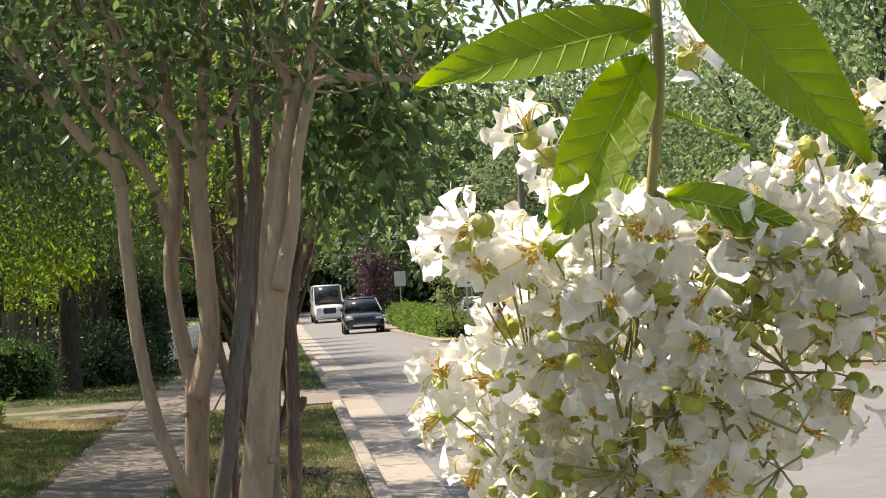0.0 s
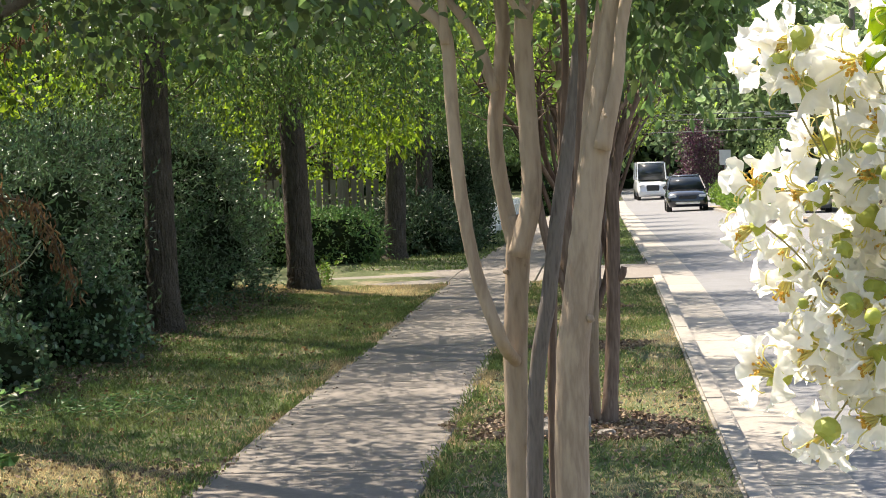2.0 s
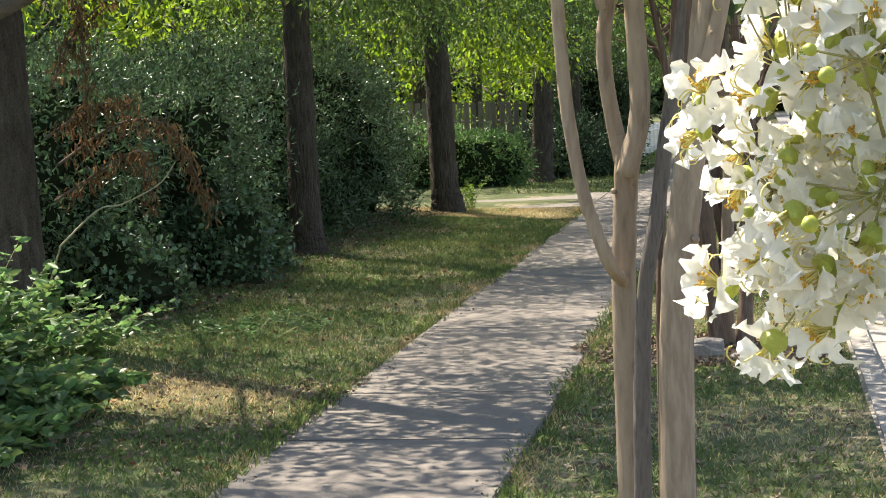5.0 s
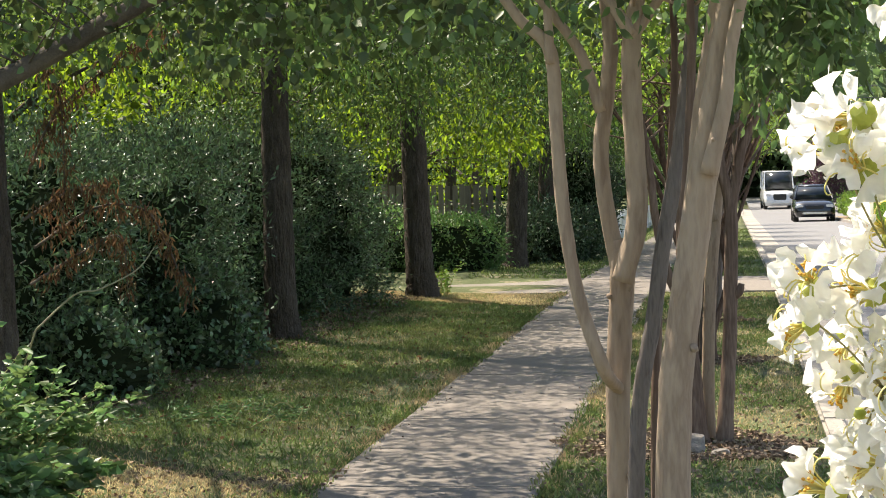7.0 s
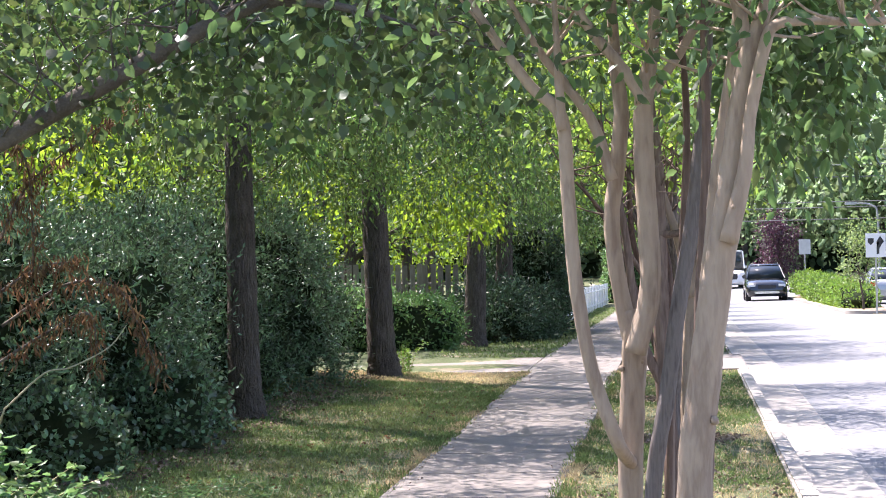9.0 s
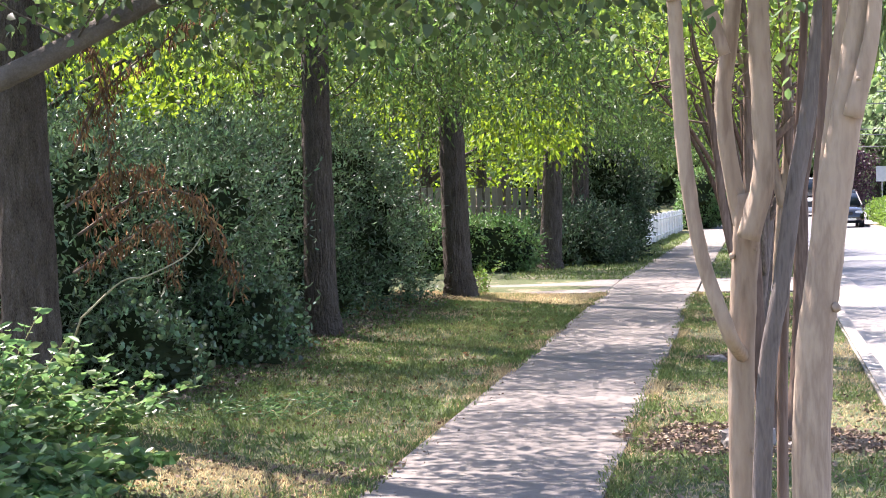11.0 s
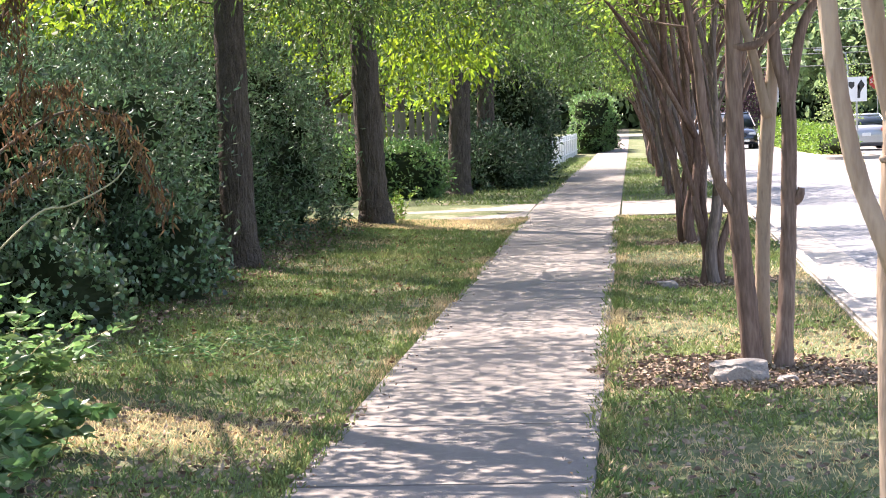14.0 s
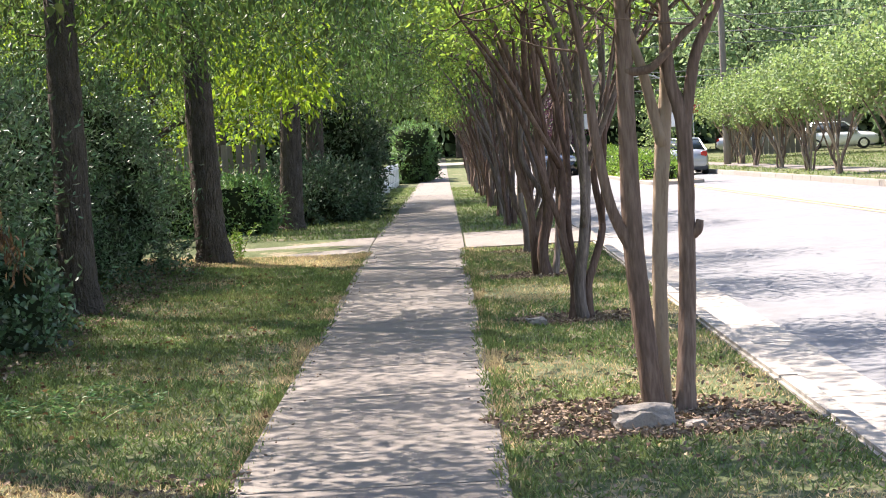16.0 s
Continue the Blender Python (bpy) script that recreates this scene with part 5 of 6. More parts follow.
def flowering_branch():
    rng = np.random.default_rng(91)
    o = Vector((1.29, -1.1, 1.95))
    top = empty("flowering_branch", *o, "hanging crepe myrtle branch with a white blossom panicle and broad leaves", "flower")
    path = [(1.02, -4.3, 2.9, 0.010), (1.15, -3.2, 3.0, 0.008), (1.27, -1.9, 2.75, 0.006), (1.30, -1.25, 2.32, 0.0048), (1.292, -1.1, 2.05, 0.0042), (1.288, -1.1, 1.949, 0.0040),
            (1.275, -1.1, 1.85, 0.0036), (1.272, -1.1, 1.79, 0.003), (1.27, -1.1, 1.70, 0.0024), (1.25, -1.1, 1.62, 0.0018)]
    v, f = tube([(x - o.x, y - o.y, z - o.z, r) for x, y, z, r in path], 9, 0.02, rng, 8)
    child("stalk", mesh_from("stalk", v, f, M["twig_green"], True), top)
    broad_leaf(top, o, (1.285, -1.11, 1.985), (1.118, -1.16, 1.945), 0.062, (0.1, -0.75, 0.6), 1)
    broad_leaf(top, o, (1.277, -1.11, 1.963), (1.198, -1.15, 1.829), 0.058, (-0.3, -1, 0.25), 2)
    broad_leaf(top, o, (1.30, -1.12, 2.03), (1.408, -1.17, 1.880), 0.088, (0.3, -1, 0.35), 3)
    broad_leaf(top, o, (1.284, -1.12, 1.868), (1.364, -1.16, 1.842), 0.032, (0.1, -1, 0.2), 4)
    broad_leaf(top, o, (1.292, -1.1, 1.925), (1.37, -1.02, 1.90), 0.035, (0, -0.6, 0.8), 5)
    broad_leaf(top, o, (1.268, -1.09, 1.865), (1.236, -1.05, 1.90), 0.03, (0, -0.8, 0.6), 6)
    broad_leaf(top, o, (1.27, -1.12, 2.02), (1.20, -1.0, 2.06), 0.05, (0, -0.3, 1), 7)
    # side twigs of the panicle
    pieces, tips = [], []
    axis = spline(path[5:], 8)[:, :3]
    hub = []
    for k in range(46):
        s = axis[rng.integers(6, len(axis))] + 0.0
        a = rng.uniform(0, 6.283)
        ell = np.array((0.185 * math.cos(a), 0.12 * math.sin(a), rng.uniform(-0.05, 0.07)))
        c = np.array((1.315, -1.09, 1.735 + rng.uniform(-0.09, 0.11)))
        e = c + ell * rng.uniform(0.4, 0.85)
        if e[2] < 1.77:
            e[0] = min(e[0], 1.40 - (1.77 - e[2]) * 0.8)
        e[2] = max(e[2], 1.645)
        m = (s + e) / 2 + np.array((0, 0, 0.012))
        pieces.append(tube([(*(s - o), 0.0017), (*(m - o), 0.0014), (*(e - o), 0.0008)], 6, 0, None, 4))
        hub.append(e)
    v, f = join(pieces)
    tagged(child("twig", mesh_from("twig", v, f, M["twig_green"], True), top), kind="stuff")
    kinds = [flower_meshes(300 + i) for i in range(6)]
    bud = bud_mesh()
    centre = np.array((1.337, -1.09, 1.755))
    pts = []
    tries = 0
    while len(pts) < 175 and tries < 40000:
        tries += 1
        p = in_ellipsoid(rng, 1, (0, 0, 0), (1, 1, 1), 0.5)[0]
        z = p[2]
        wide = math.hypot(p[0], z) / (p[0] ** 4 + z ** 4) ** 0.25
        z *= wide
        q = centre + np.array((p[0] * 0.182 * wide, p[1] * 0.085, z * 0.142))
        if noise.noise(Vector((q[0] * 14, q[1] * 9, q[2] * 14))) < -0.22:
            continue
        q += np.array((0.04 * max(0, -z), 0, 0)) * -1.0
        if q[2] < 1.77 and q[0] > 1.43 - (1.77 - q[2]) * 0.9:
            continue
        if q[2] > 1.86 and 1.24 < q[0] < 1.36:
            continue
        if all(np.linalg.norm(q - r) > 0.0225 for r in pts):
            pts.append(q)
    pts += [np.array(p) for p in ((1.20, -1.08, 1.915), (1.215, -1.06, 1.90), (1.46, -1.09, 1.90), (1.475, -1.08, 1.93), (1.44, -1.06, 1.915), (1.13, -1.1, 1.755), (1.127, -1.1, 1.73), (1.16, -1.1, 1.855),
                                  (1.145, -1.1, 1.84), (1.30, -1.02, 2.0), (1.33, -1.0, 1.97), (1.17, -1.11, 1.592), (1.21, -1.1, 1.60), (1.14, -1.1, 1.63))]
    sep = []
    for i, q in enumerate(pts):
        n = (q - centre) / np.array((0.2, 0.12, 0.158)) + np.array((0, -0.1, 0)) + rng.normal(0, 0.75, 3)
        rot = Vector(n).to_track_quat("Z", "Y").to_matrix().to_4x4() @ Matrix.Rotation(rng.uniform(0, 6.28), 4, "Z")
        pe, sm, ca = kinds[i % 6]
        fl = child("flower", pe, top)
        fl.matrix_basis = Matrix.Translation(Vector(q) - o) @ rot @ Matrix.Scale(rng.uniform(0.85, 1.12), 4)
        child("stamen_tuft", sm, fl)
        child("calyx", ca, fl).scale = (1.2, 1.2, 1.2)
        h = min(hub, key=lambda w: np.linalg.norm(w - q))
        b = q - np.array(rot.to_3x3() @ Vector((0, 0, 0.006)))
        sep.append(tube([(*(h - o), 0.0008), (*((h + b) / 2 - o + rng.normal(0, 0.003, 3)), 0.0007), (*(b - o), 0.0008)], 5, 0, None, 3))
    for i in range(170):
        h = hub[rng.integers(len(hub))]
        e = h + rng.normal(0, 0.017, 3) + (h - centre) * 0.1
        bo = child("bud", bud, top)
        bo.matrix_basis = Matrix.Translation(Vector(e) - o) @ Vector(e - h).to_track_quat("Z", "Y").to_matrix().to_4x4() @ Matrix.Scale(rng.uniform(0.62, 1.08), 4)
        sep.append(tube([(*(h - o), 0.0009), (*((h + e) / 2 - o), 0.0008), (*(e - o), 0.0009)], 5, 0, None, 2))
    v, f = join(sep)
    tagged(child("flower_stalk", mesh_from("flower_stalk", v, f, M["twig_green"], True), top), kind="stuff")


flowering_branch()


# ---- fences ----
def fence(name, p0, p1, height, board, gap, mat, label, rail_z=(0.3, 1.2)):
    a, b = Vector((*p0, 0)), Vector((*p1, 0))
    n = int((b - a).length / (board + gap))
    ang = math.atan2(b.y - a.y, b.x - a.x)
    z0 = lawn_height(*p0)
    top = empty(name, a.x, a.y, z0, label, "fence")
    bm = box(bmesh.new(), -board / 2, board / 2, -0.011, 0.011, 0.03, height, 0.004)
    for v in bm.verts:
        if v.co.z > height * 0.9:
            v.co.x *= 0.8
    me = bpy.data.meshes.new("board")
    bm.to_mesh(me)
    bm.free()
    me.materials.append(mat)
    rng = np.random.default_rng(int(abs(p0[1]) * 7))
    for k in range(n):
        p = (b - a) * ((k + 0.5) / n)
        s = child("board", me, top)
        s.location = (p.x, p.y, lawn_height(a.x + p.x, a.y + p.y) - z0 + rng.normal(0, 0.012))
        s.rotation_euler = (0, rng.normal(0, 0.008), ang)
    for rz in rail_z:
        v, f = tube([(0 + 0.02, 0.04, rz, 0.03), *[(((b - a) * (u)).x + 0.02, ((b - a) * u).y + 0.04, rz + lawn_height(a.x + ((b - a) * u).x, a.y + ((b - a) * u).y) - z0, 0.03) for u in (0.25, 0.5, 0.75, 1.0)]], 4, 0, None, 1)
        child("rail", mesh_from("rail", v, f, mat), top)
    for k in range(int((b - a).length / 2.4) + 1):
        p = (b - a) * min(1, k * 2.4 / (b - a).length)
        s = part("post", box(bmesh.new(), -0.05, 0.05, -0.05, 0.05, -0.1, height * 0.97, 0.008), mat, top)
        s.location = (p.x, p.y + 0.09, lawn_height(a.x + p.x, a.y + p.y) - z0)


fence("fence", (-9.5, 41.0), (-3.9, 41.2), 1.62, 0.14, 0.012, M["fence_grey"], "weathered grey board fence behind a low hedge")
fence("white_fence", (-2.15, 50.5), (-2.15, 84.0), 0.88, 0.15, 0.006, M["fence_white"], "white board fence along the sidewalk lawn", (0.2, 0.7))


# ---- vehicles ----
def car(x, y, heading, paint, kind, label, z=None):
    L, W, H, hood, belt, ride = {"suv": (4.75, 1.88, 1.72, 0.99, 1.08, 0.26), "sedan": (4.6, 1.80, 1.45, 0.92, 0.95, 0.18), "van": (5.6, 2.0, 2.5, 1.2, 1.35, 0.25)}[kind]
    gz = ground_z(y) - 0.14 if z is None else z
    top = empty("van" if kind == "van" else "car", x, y, gz, label, "van" if kind == "van" else "car")
    top.rotation_euler = (0, 0, radians(heading))      # nose towards -y at 0
    pt = M[paint]
    h = L / 2
    # lower body: stations along the length with half width, sill, shoulder
    st = [(-h, 0.80, 0.42, 0.62), (-h + 0.10, 0.90, 0.30, hood - 0.18), (-h + 0.35, 0.97, ride, hood - 0.06), (-h + 1.0, 1.0, ride, hood), (-h + 1.45, 1.0, ride, belt), (0, 1.0, ride, belt + 0.02),
          (h - 0.9, 1.0, ride, belt + 0.04), (h - 0.25, 0.96, ride + 0.03, belt + (0.04 if kind != "sedan" else 0.02)), (h - 0.06, 0.92, 0.34, belt - 0.06), (h, 0.86, 0.42, belt - 0.25)]
    if kind == "van":
        st[6:] = [(h - 0.9, 1.0, ride, belt), (h - 0.1, 1.0, ride, belt), (h, 0.97, 0.4, belt)]
    v, f = [], []
    for (s, w, lo, hi) in st:
        hw = W / 2 * w
        mid = (lo + hi) / 2
        v += [(-hw * 0.93, s, lo), (-hw, s, mid - 0.12), (-hw, s, mid + 0.12), (-hw * 0.9, s, hi - 0.02), (-hw * 0.5, s, hi + 0.03), (hw * 0.5, s, hi + 0.03), (hw * 0.9, s, hi - 0.02), (hw, s, mid + 0.12), (hw, s, mid - 0.12), (hw * 0.93, s, lo)]
    for i in range(len(st) - 1):
        for k in range(10):
            a, b = i * 10 + k, i * 10 + (k + 1) % 10
            f.append((a, a + 10, b + 10, b))
    f += [tuple(range(10)), tuple(range(len(v) - 1, len(v) - 11, -1))]
    child("body", mesh_from("body", v, f, pt, True), top)
    g = {"suv": [(-1.15, -0.35), (1.6, 2.2)], "sedan": [(-1.0, -0.3), (0.95, 1.75)], "van": [(-1.9, -1.25), (2.72, 2.78)]}[kind]
    (w0, r0), (r1, w1) = g
    for nm, mat, inset, zb, zt in (("glasshouse", M["car_glass"], 0.0, belt - 0.02, H - 0.07), ("roof", pt, -0.004, H - 0.09, H)):
        hw0, hw1 = W / 2 * 0.93, W / 2 * 0.70 if kind != "van" else W / 2 * 0.88
        u = lambda zz: (zz - belt) / (H - belt)
        v = []
        for zz in (zb, zt):
            k = max(0, min(1, u(zz)))
            hw = hw0 + (hw1 - hw0) * k - inset
            a, b = w0 + (r0 - w0) * k, w1 + (r1 - w1) * k
            v += [(-hw, a, zz), (hw, a, zz), (hw, b, zz), (-hw, b, zz)]
        bm = bmesh.new()
        q = [bm.verts.new(p) for p in v]
        for fc in ((3, 2, 1, 0), (4, 5, 6, 7), (0, 1, 5, 4), (1, 2, 6, 5), (2, 3, 7, 6), (3, 0, 4, 7)):
            bm.faces.new([q[i] for i in fc])
        bmesh.ops.bevel(bm, geom=bm.edges[:], offset=0.04, segments=3, affect="EDGES")
        part(nm, bm, mat, top, smooth=True)
    for sx in (-1, 1):     # pillars
        for (a, b) in ((w0, r0), ((w0 + w1) / 2 + 0.1, (r0 + r1) / 2 + 0.1), (w1, r1)):
            hw0, hw1 = W / 2 * 0.935, W / 2 * (0.705 if kind != "van" else 0.885)
            v, f = tube([(sx * hw0, a, belt - 0.02, 0.045), (sx * hw1, b, H - 0.06, 0.035)], 6, 0, None, 1)
            child("pillar", mesh_from("pillar", v, f, pt), top)
        for s in (-h + 0.92, h - 0.95):
            bm = bmesh.new()
            r = 0.36 if kind != "sedan" else 0.32
            bmesh.ops.create_cone(bm, cap_ends=True, segments=24, radius1=r, radius2=r, depth=0.24, matrix=Matrix.Translation((sx * (W / 2 - 0.115), s, r)) @ Matrix.Rotation(math.pi / 2, 4, "Y"))
            bmesh.ops.bevel(bm, geom=[e for e in bm.edges if e.calc_face_angle(0) > 1], offset=0.03, segments=2, affect="EDGES")
            t = part("wheel", bm, M["rubber"], top)
            bm = bmesh.new()
            bmesh.ops.create_cone(bm, cap_ends=True, segments=20, radius1=r * 0.62, radius2=r * 0.55, depth=0.252, matrix=Matrix.Translation((sx * (W / 2 - 0.113), s, r)) @ Matrix.Rotation(math.pi / 2, 4, "Y"))
            part("rim", bm, M["chrome"], t)
        m = part("mirror", box(bmesh.new(), sx * (W / 2 + 0.02) - 0.11, sx * (W / 2 + 0.02) + 0.11, w0 + 0.15, w0 + 0.30, belt + 0.0, belt + 0.17, 0.04), pt, top)
        part("headlight", box(bmesh.new(), sx * W * 0.36 - 0.17, sx * W * 0.36 + 0.17, -h + 0.03, -h + 0.30, hood - 0.30, hood - 0.16, 0.03), M["lamp_clear"], top)
        part("tail_light", box(bmesh.new(), sx * W * 0.385 - 0.12, sx * W * 0.385 + 0.12, h - 0.2, h + 0.005, belt - 0.22, belt - 0.02, 0.03), M["lamp_red"], top)
    part("grille", box(bmesh.new(), -0.42, 0.42, -h - 0.01, -h + 0.2, 0.60, hood - 0.2, 0.03), M["trim_black"], top)
    part("front_bumper", box(bmesh.new(), -W * 0.30, W * 0.30, -h - 0.045, -h + 0.2, 0.40, 0.50, 0.03), M["chrome"] if kind == "suv" else pt, top)
    part("rear_bumper", box(bmesh.new(), -W * 0.42, W * 0.42, h - 0.2, h + 0.05, 0.36, 0.56, 0.04), pt, top)
    part("number_plate", box(bmesh.new(), -0.16, 0.16, h + 0.045, h + 0.06, 0.60, 0.72, 0.003), M["sign_white"], top)
    if kind == "suv":
        for sx in (-1, 1):
            v, f = tube([(sx * W * 0.33, -0.3, H + 0.0, 0.02), (sx * W * 0.33, -0.2, H + 0.05, 0.02), (sx * W * 0.33, 1.4, H + 0.05, 0.02), (sx * W * 0.33, 1.5, H, 0.02)], 6, 0, None, 1)
            child("roof_rail", mesh_from("roof_rail", v, f, M["trim_black"]), top)
    return top


car(4.9, 92.0, 0, "paint_black", "suv", "black sport utility car driving along the street")
car(9.2, 79.0, 178, "paint_silver", "sedan", "silver car with red tail lights beside the median")
car(6.3, 123.0, 4, "paint_white", "sedan", "white sedan far down the street")
car(4.2, 131.0, 2, "paint_white", "van", "white delivery van far down the street")
car(24.0, 122.0, 82, "paint_white", "suv", "white sport utility car parked across the street", -1.07)
car(20.0, 130.0, 80, "paint_silver", "sedan", "pale grey sedan parked across the street", -1.07)


# ---- signs, pole, wires, median, house ----
def sign(name, x, y, zc, w, h, label, face, octagon=False, back=False):
    gz = ground_z(y) - 0.05
    top = empty(name, x, y, gz, label, "road sign")
    v, f = tube([(0, 0.03, -0.1, 0.03), (0, 0.03, zc - gz + h * 0.4, 0.03)], 8, 0, None, 1)
    child("post", mesh_from("post", v, f, M["post"]), top)
    bm = bmesh.new()
    if octagon:
        bmesh.ops.create_cone(bm, cap_ends=True, segments=8, radius1=w / 2 / math.cos(math.pi / 8), radius2=w / 2 / math.cos(math.pi / 8), depth=0.012,
                              matrix=Matrix.Translation((0, -0.01, zc - gz)) @ Matrix.Rotation(math.pi / 2, 4, "X") @ Matrix.Rotation(math.pi / 8, 4, "Z"))
    else:
        box(bm, -w / 2, w / 2, -0.016, -0.004, zc - gz - h / 2, zc - gz + h / 2, 0.004)
    return top, part("panel", bm, face, top), zc - gz


top, panel, c = sign("traffic_sign", 6.95, 60.2, 1.62, 0.61, 0.74, "white road sign with a black curved arrow on a metal post", M["sign_white"])
v, f = [], []
pts = [(0.04, -0.27), (0.12, -0.27), (0.13, -0.10), (0.20, 0.02), (0.20, 0.12), (0.27, 0.12), (0.16, 0.29), (0.05, 0.12), (0.12, 0.12), (0.12, 0.04), (0.05, -0.08)]
bm = bmesh.new()
fc = bm.faces.new([bm.verts.new((x - 0.02, -0.021, c + z)) for x, z in pts])
bmesh.ops.triangulate(bm, faces=[fc])
part("arrow", bm, M["ink"], panel)
bm = bmesh.new()
fc = bm.faces.new([bm.verts.new((x, -0.021, c + z)) for x, z in ((-0.24, 0.22), (-0.06, 0.22), (-0.06, 0.10), (-0.15, 0.0), (-0.24, 0.10))])
part("island_mark", bm, M["ink"], panel)
top, panel, c = sign("stop_sign", 12.15, 98.0, 2.0, 0.76, 0.76, "red octagonal stop sign on a metal post", M["sign_red"], True)
fcurve = bpy.data.curves.new("word", "FONT")
fcurve.body, fcurve.size, fcurve.align_x, fcurve.align_y = "STOP", 0.30, "CENTER", "CENTER"
word = new("lettering", fcurve)
dg = bpy.context.evaluated_depsgraph_get()
wm = bpy.data.meshes.new_from_object(word.evaluated_get(dg))
bpy.data.objects.remove(word)
wm.materials.clear()
wm.materials.append(M["sign_white"])
wo = child("lettering", wm, panel)
wo.location, wo.rotation_euler = (0, -0.022, c), (math.pi / 2, 0, 0)
sign("blank_sign", 7.6, 105.0, 1.5, 0.61, 0.8, "plain grey back of a road sign on a post", M["sign_grey"])

pole = empty("utility_pole", 12.6, 90.0, ground_z(90) - 0.1, "tall weathered wooden utility pole", "utility pole")
v, f = tube([(0, 0, -0.2, 0.17), (0, 0, 5, 0.15), (0.02, 0, 10.5, 0.12)], 14, 0.01, rngc, 4)
child("shaft", mesh_from("shaft", v, f, M["pole_wood"], True), pole)
part("crossarm", box(bmesh.new(), -1.1, 1.1, -0.06, 0.06, 9.6, 9.72, 0.01), M["pole_wood"], pole)
lamp = empty("street_lamp", 9.8, 100.4, ground_z(100) - 0.05, "street lamp with a curved arm and grey head", "street lamp")
v, f = tube([(1.2, 0, -0.1, 0.07), (1.2, 0, 3.8, 0.055), (0.9, 0, 4.5, 0.04), (0.1, 0, 4.62, 0.035)], 8, 0, None, 5)
child("arm", mesh_from("arm", v, f, M["post"], True), lamp)
part("head", box(bmesh.new(), -0.45, 0.2, -0.11, 0.11, 4.55, 4.68, 0.04), M["sign_grey"], lamp)
for k, (z, yy, sag) in enumerate(((3.85, 100, 0.10), (3.62, 100.5, 0.14), (3.0, 101, 0.12), (5.6, 92, 0.3), (6.3, 91, 0.35), (4.9, 90.5, 0.2))):
    rows = [(x, yy + (x - 12) * 0.01, z - sag * math.sin(math.pi * (x + 20) / 65), 0.022) for x in np.linspace(-20, 45, 14)]
    v, f = tube(rows, 6, 0, None, 1)
    tagged(new("overhead_wire", mesh_from("overhead_wire", v, f, M["wire"])), "dark overhead cable strung across the street", "wire", "overhead wires")
v, f = tube([(12.6, 90, 6.2, 0.03), (15, 90.5, 5.2, 0.03), (18, 91, 4.6, 0.03), (24, 93, 4.2, 0.03)], 6, 0, None, 5)
tagged(new("overhead_wire", mesh_from("overhead_wire", v, f, M["wire"])), "slanting cable running down from the pole", "wire", "overhead wires")

# median island
outline = []
for k in range(13):
    a = math.pi + math.pi * k / 12
    outline.append((6.9 + 0.85 * math.cos(a), 61.2 + 0.9 * math.sin(a)))
outline += [(7.75, 98.0), (6.05, 98.0)]
bm = bmesh.new()
lo = [bm.verts.new((x, y, ground_z(y) - 0.2)) for x, y in outline]
hi = [bm.verts.new((x, y, ground_z(y) + 0.0)) for x, y in outline]
inn = [bm.verts.new((6.9 + (x - 6.9) * 0.82, y + (0.15 if y < 62 else -0.15), ground_z(y) + 0.0)) for x, y in outline]
n = len(outline)
for i in range(n):
    j = (i + 1) % n
    bm.faces.new((lo[i], lo[j], hi[j], hi[i]))
    bm.faces.new((hi[i], hi[j], inn[j], inn[i]))
bmesh.ops.recalc_face_normals(bm, faces=bm.faces)
me = bpy.data.meshes.new("median_kerb")
bm.to_mesh(me)
bm.free()
me.materials.append(M["kerb"])
tagged(new("median_kerb", me), "pale concrete kerb round the street median", "kerb", kind="structure")
bm = bmesh.new()
ring = [bm.verts.new((6.9 + (x - 6.9) * 0.83, y + (0.13 if y < 62 else -0.13), ground_z(y) - 0.01)) for x, y in outline]
bm.faces.new(ring)
bmesh.ops.triangulate(bm, faces=bm.faces[:])
me = bpy.data.meshes.new("median_soil")
bm.to_mesh(me)
bm.free()
me.materials.append(M["mulch"])
tagged(new("median_soil", me), "bare mulched soil on the median", "soil", kind="structure")


def house(x, y, w, d, h, label, seed):
    top = empty("house", x, y, -1.1, label, "house")
    part("wall", box(bmesh.new(), 0, w, 0, d, -0.2, h, 0.02), M["house_wall"], top)
    bm = bmesh.new()
    p = [bm.verts.new(q) for q in ((-0.4, -0.4, h), (w + 0.4, -0.4, h), (w + 0.4, d + 0.4, h), (-0.4, d + 0.4, h), (-0.4, d / 2, h + 2.0), (w + 0.4, d / 2, h + 2.0))]
    for fc in ((0, 1, 5, 4), (2, 3, 4, 5), (0, 4, 3), (1, 2, 5), (3, 2, 1, 0)):
        bm.faces.new([p[i] for i in fc])
    part("roof", bm, M["house_roof"], top)
    for k in range(int(w / 3.2)):
        x0 = 1.0 + k * 3.2
        win = part("window", box(bmesh.new(), x0, x0 + 1.2, -0.06, 0.05, 0.9, 2.2, 0.02), M["fence_white"], top)
        part("pane", box(bmesh.new(), x0 + 0.08, x0 + 1.12, -0.075, -0.05, 0.98, 2.12), M["car_glass"], win)


house(26, 131, 16, 8, 2.9, "low tan house with a grey roof behind parked cars", 1)
fence("fence", (16.5, 118.0), (22.0, 118.5), 1.6, 0.3, 0.01, M["fence_grey"], "dark grey fence across the street")


# ---- sidewalk slabs, kerb stones ----
def slab_mesh(name, sx, sy, sz, bevel, mat):
    bm = box(bmesh.new(), -sx / 2, sx / 2, -sy / 2, sy / 2, -sz, 0, bevel)
    me = bpy.data.meshes.new(name)
    bm.to_mesh(me)
    bm.free()
    me.materials.append(mat)
    return me


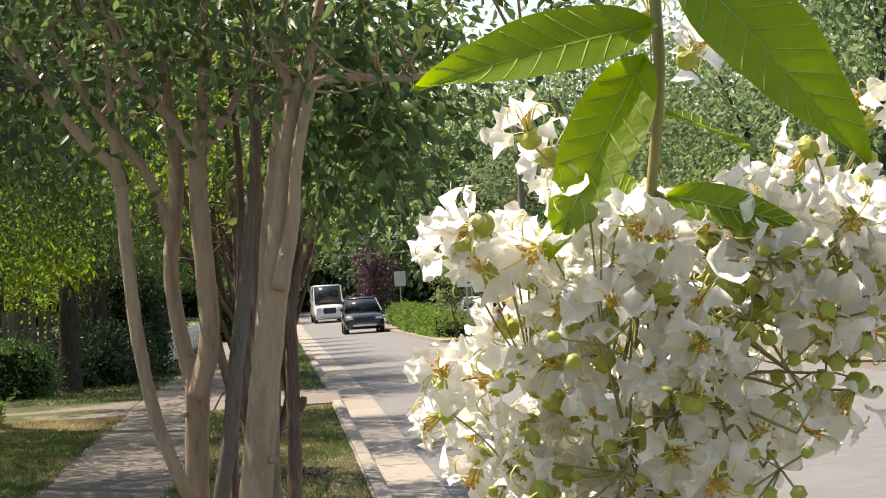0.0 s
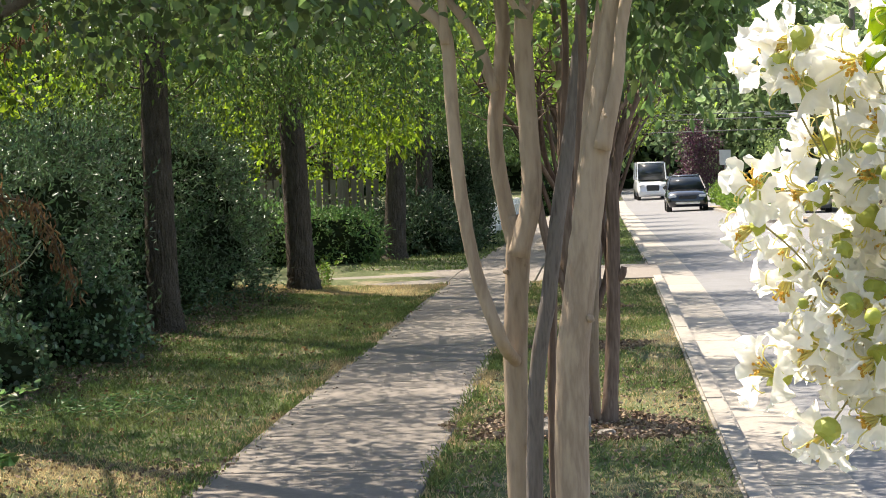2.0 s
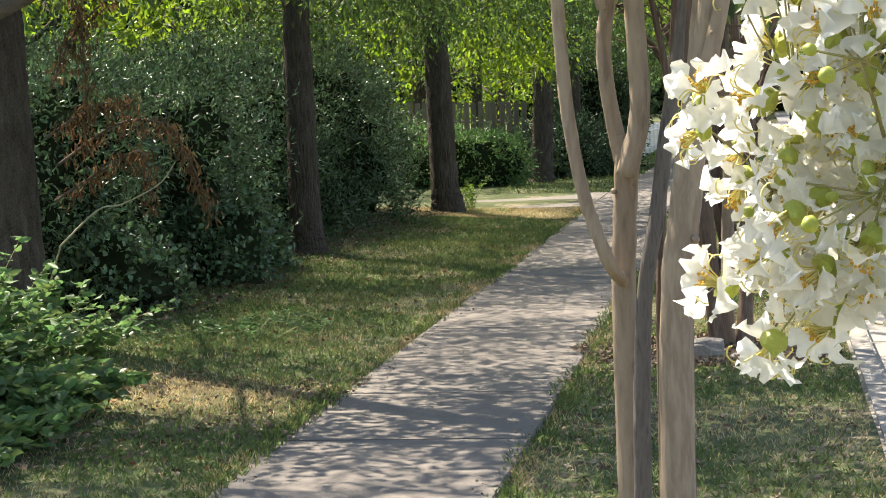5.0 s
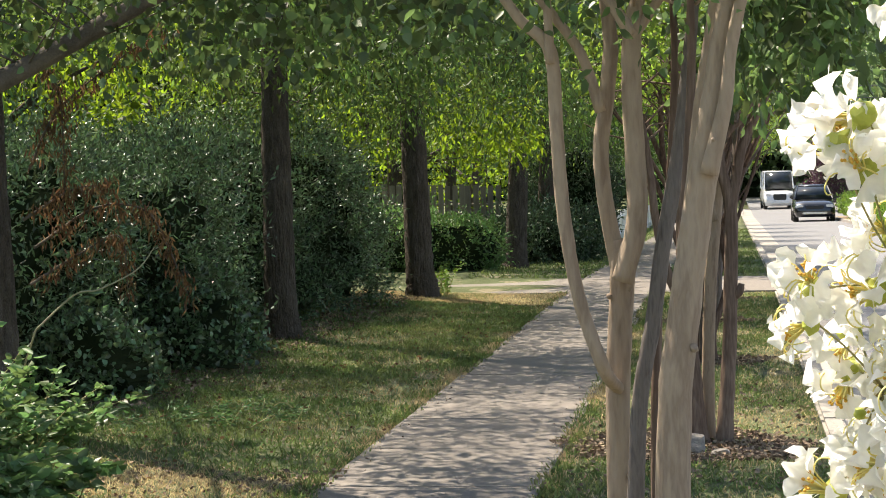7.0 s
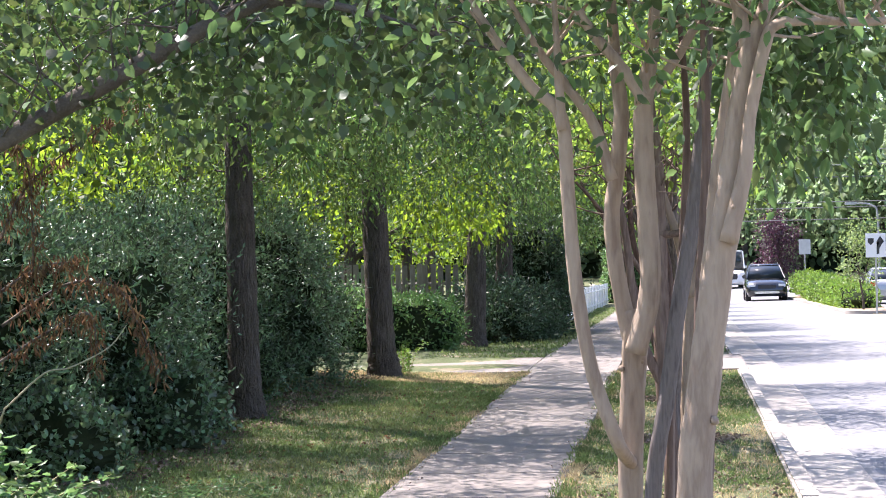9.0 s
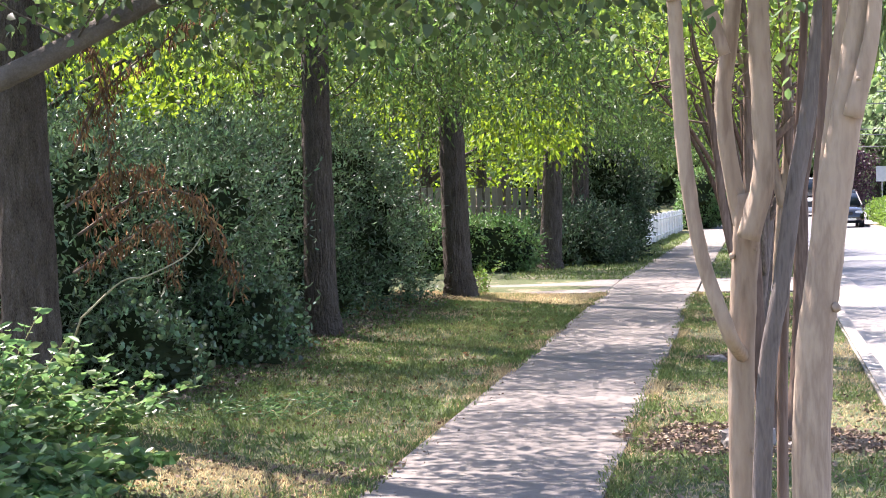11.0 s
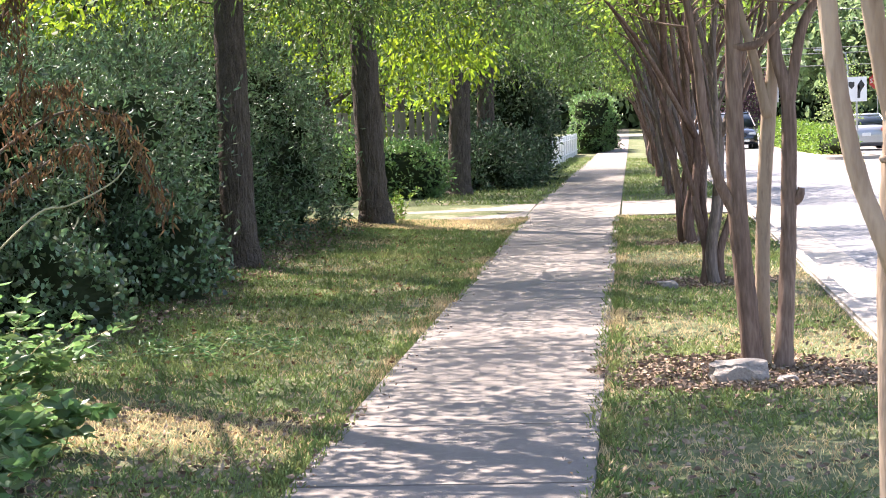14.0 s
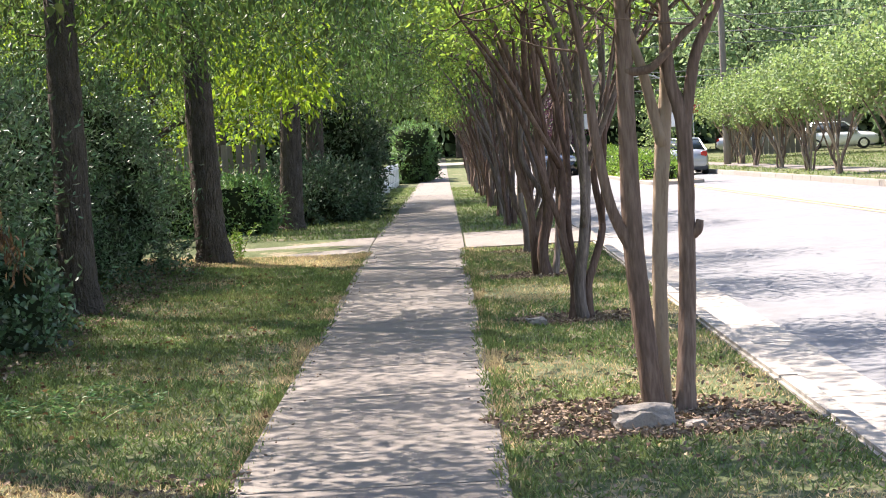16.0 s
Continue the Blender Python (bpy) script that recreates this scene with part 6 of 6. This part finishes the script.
walk_bed = bpy.data.objects["sidewalk"]
pitch = 1.55
wide = slab_mesh("slab", 1.30, pitch - 0.006, 0.06, 0.004, M["walk"])
cut = slab_mesh("slab", 1.30, pitch - 0.022, 0.06, 0.006, M["walk"])
for k in range(-6, 92):
    y = 13.65 + (k + 0.5) * pitch - 8 * pitch
    s = child("slab", cut if k % 4 in (0, 3) else wide, walk_bed)
    s.location = (-0.665, y, 0.006 + (ground_z(y + 0.8) + ground_z(y - 0.8)) / 2)
    s.rotation_euler = (math.atan2(ground_z(y + 0.8) - ground_z(y - 0.8), 1.6), 0, 0)


def kerb_run(name, x_in, x_out, y0, y1, label, length=3.0, flip=False):
    bed = strip(name, min(x_in, x_out) + 0.01, max(x_in, x_out) - 0.01, y0, y1, -0.05, 0.25, M["joint"], label, "kerb")
    bm = bmesh.new()
    w = abs(x_out - x_in)
    box(bm, -w / 2, w / 2, -length / 2 + 0.004, length / 2 - 0.004, -0.25, 0.012, 0.022)
    me = bpy.data.meshes.new("kerb_stone")
    bm.to_mesh(me)
    bm.free()
    me.materials.append(M["kerb"])
    for k in range(int((y1 - y0) / length)):
        y = y0 + (k + 0.5) * length
        drop = 0.11 if (26.4 < y < 30.6 and x_in < 3) else 0.0
        s = child("kerb_stone", me, bed)
        s.location = ((x_in + x_out) / 2, y, ground_z(y) - drop)
        s.rotation_euler = (math.atan2(ground_z(y + 1) - ground_z(y - 1), 2), 0, 0)
    return bed


kerb_run("kerb", KERB_IN, KERB_OUT, -12, 132, "pale concrete kerb along the grass verge")
kerb_run("far_kerb", FAR_KERB - 0.16, FAR_KERB, -12, 132, "pale concrete kerb across the street")
gut = strip("gutter", KERB_OUT + 0.005, GUTTER - 0.005, -12, 132, -0.16, 0.10, M["joint"], "pale concrete gutter along the kerb", "gutter")
gm = slab_mesh("gutter_slab", GUTTER - KERB_OUT - 0.004, 2.99, 0.08, 0.006, M["kerb"])
for k in range(48):
    y = -12 + (k + 0.5) * 3.0
    s = child("gutter_slab", gm, gut)
    s.location = ((KERB_OUT + GUTTER) / 2, y, ground_z(y) - 0.138)
    s.rotation_euler = (math.atan2(ground_z(y + 1) - ground_z(y - 1), 2), 0.0, 0)
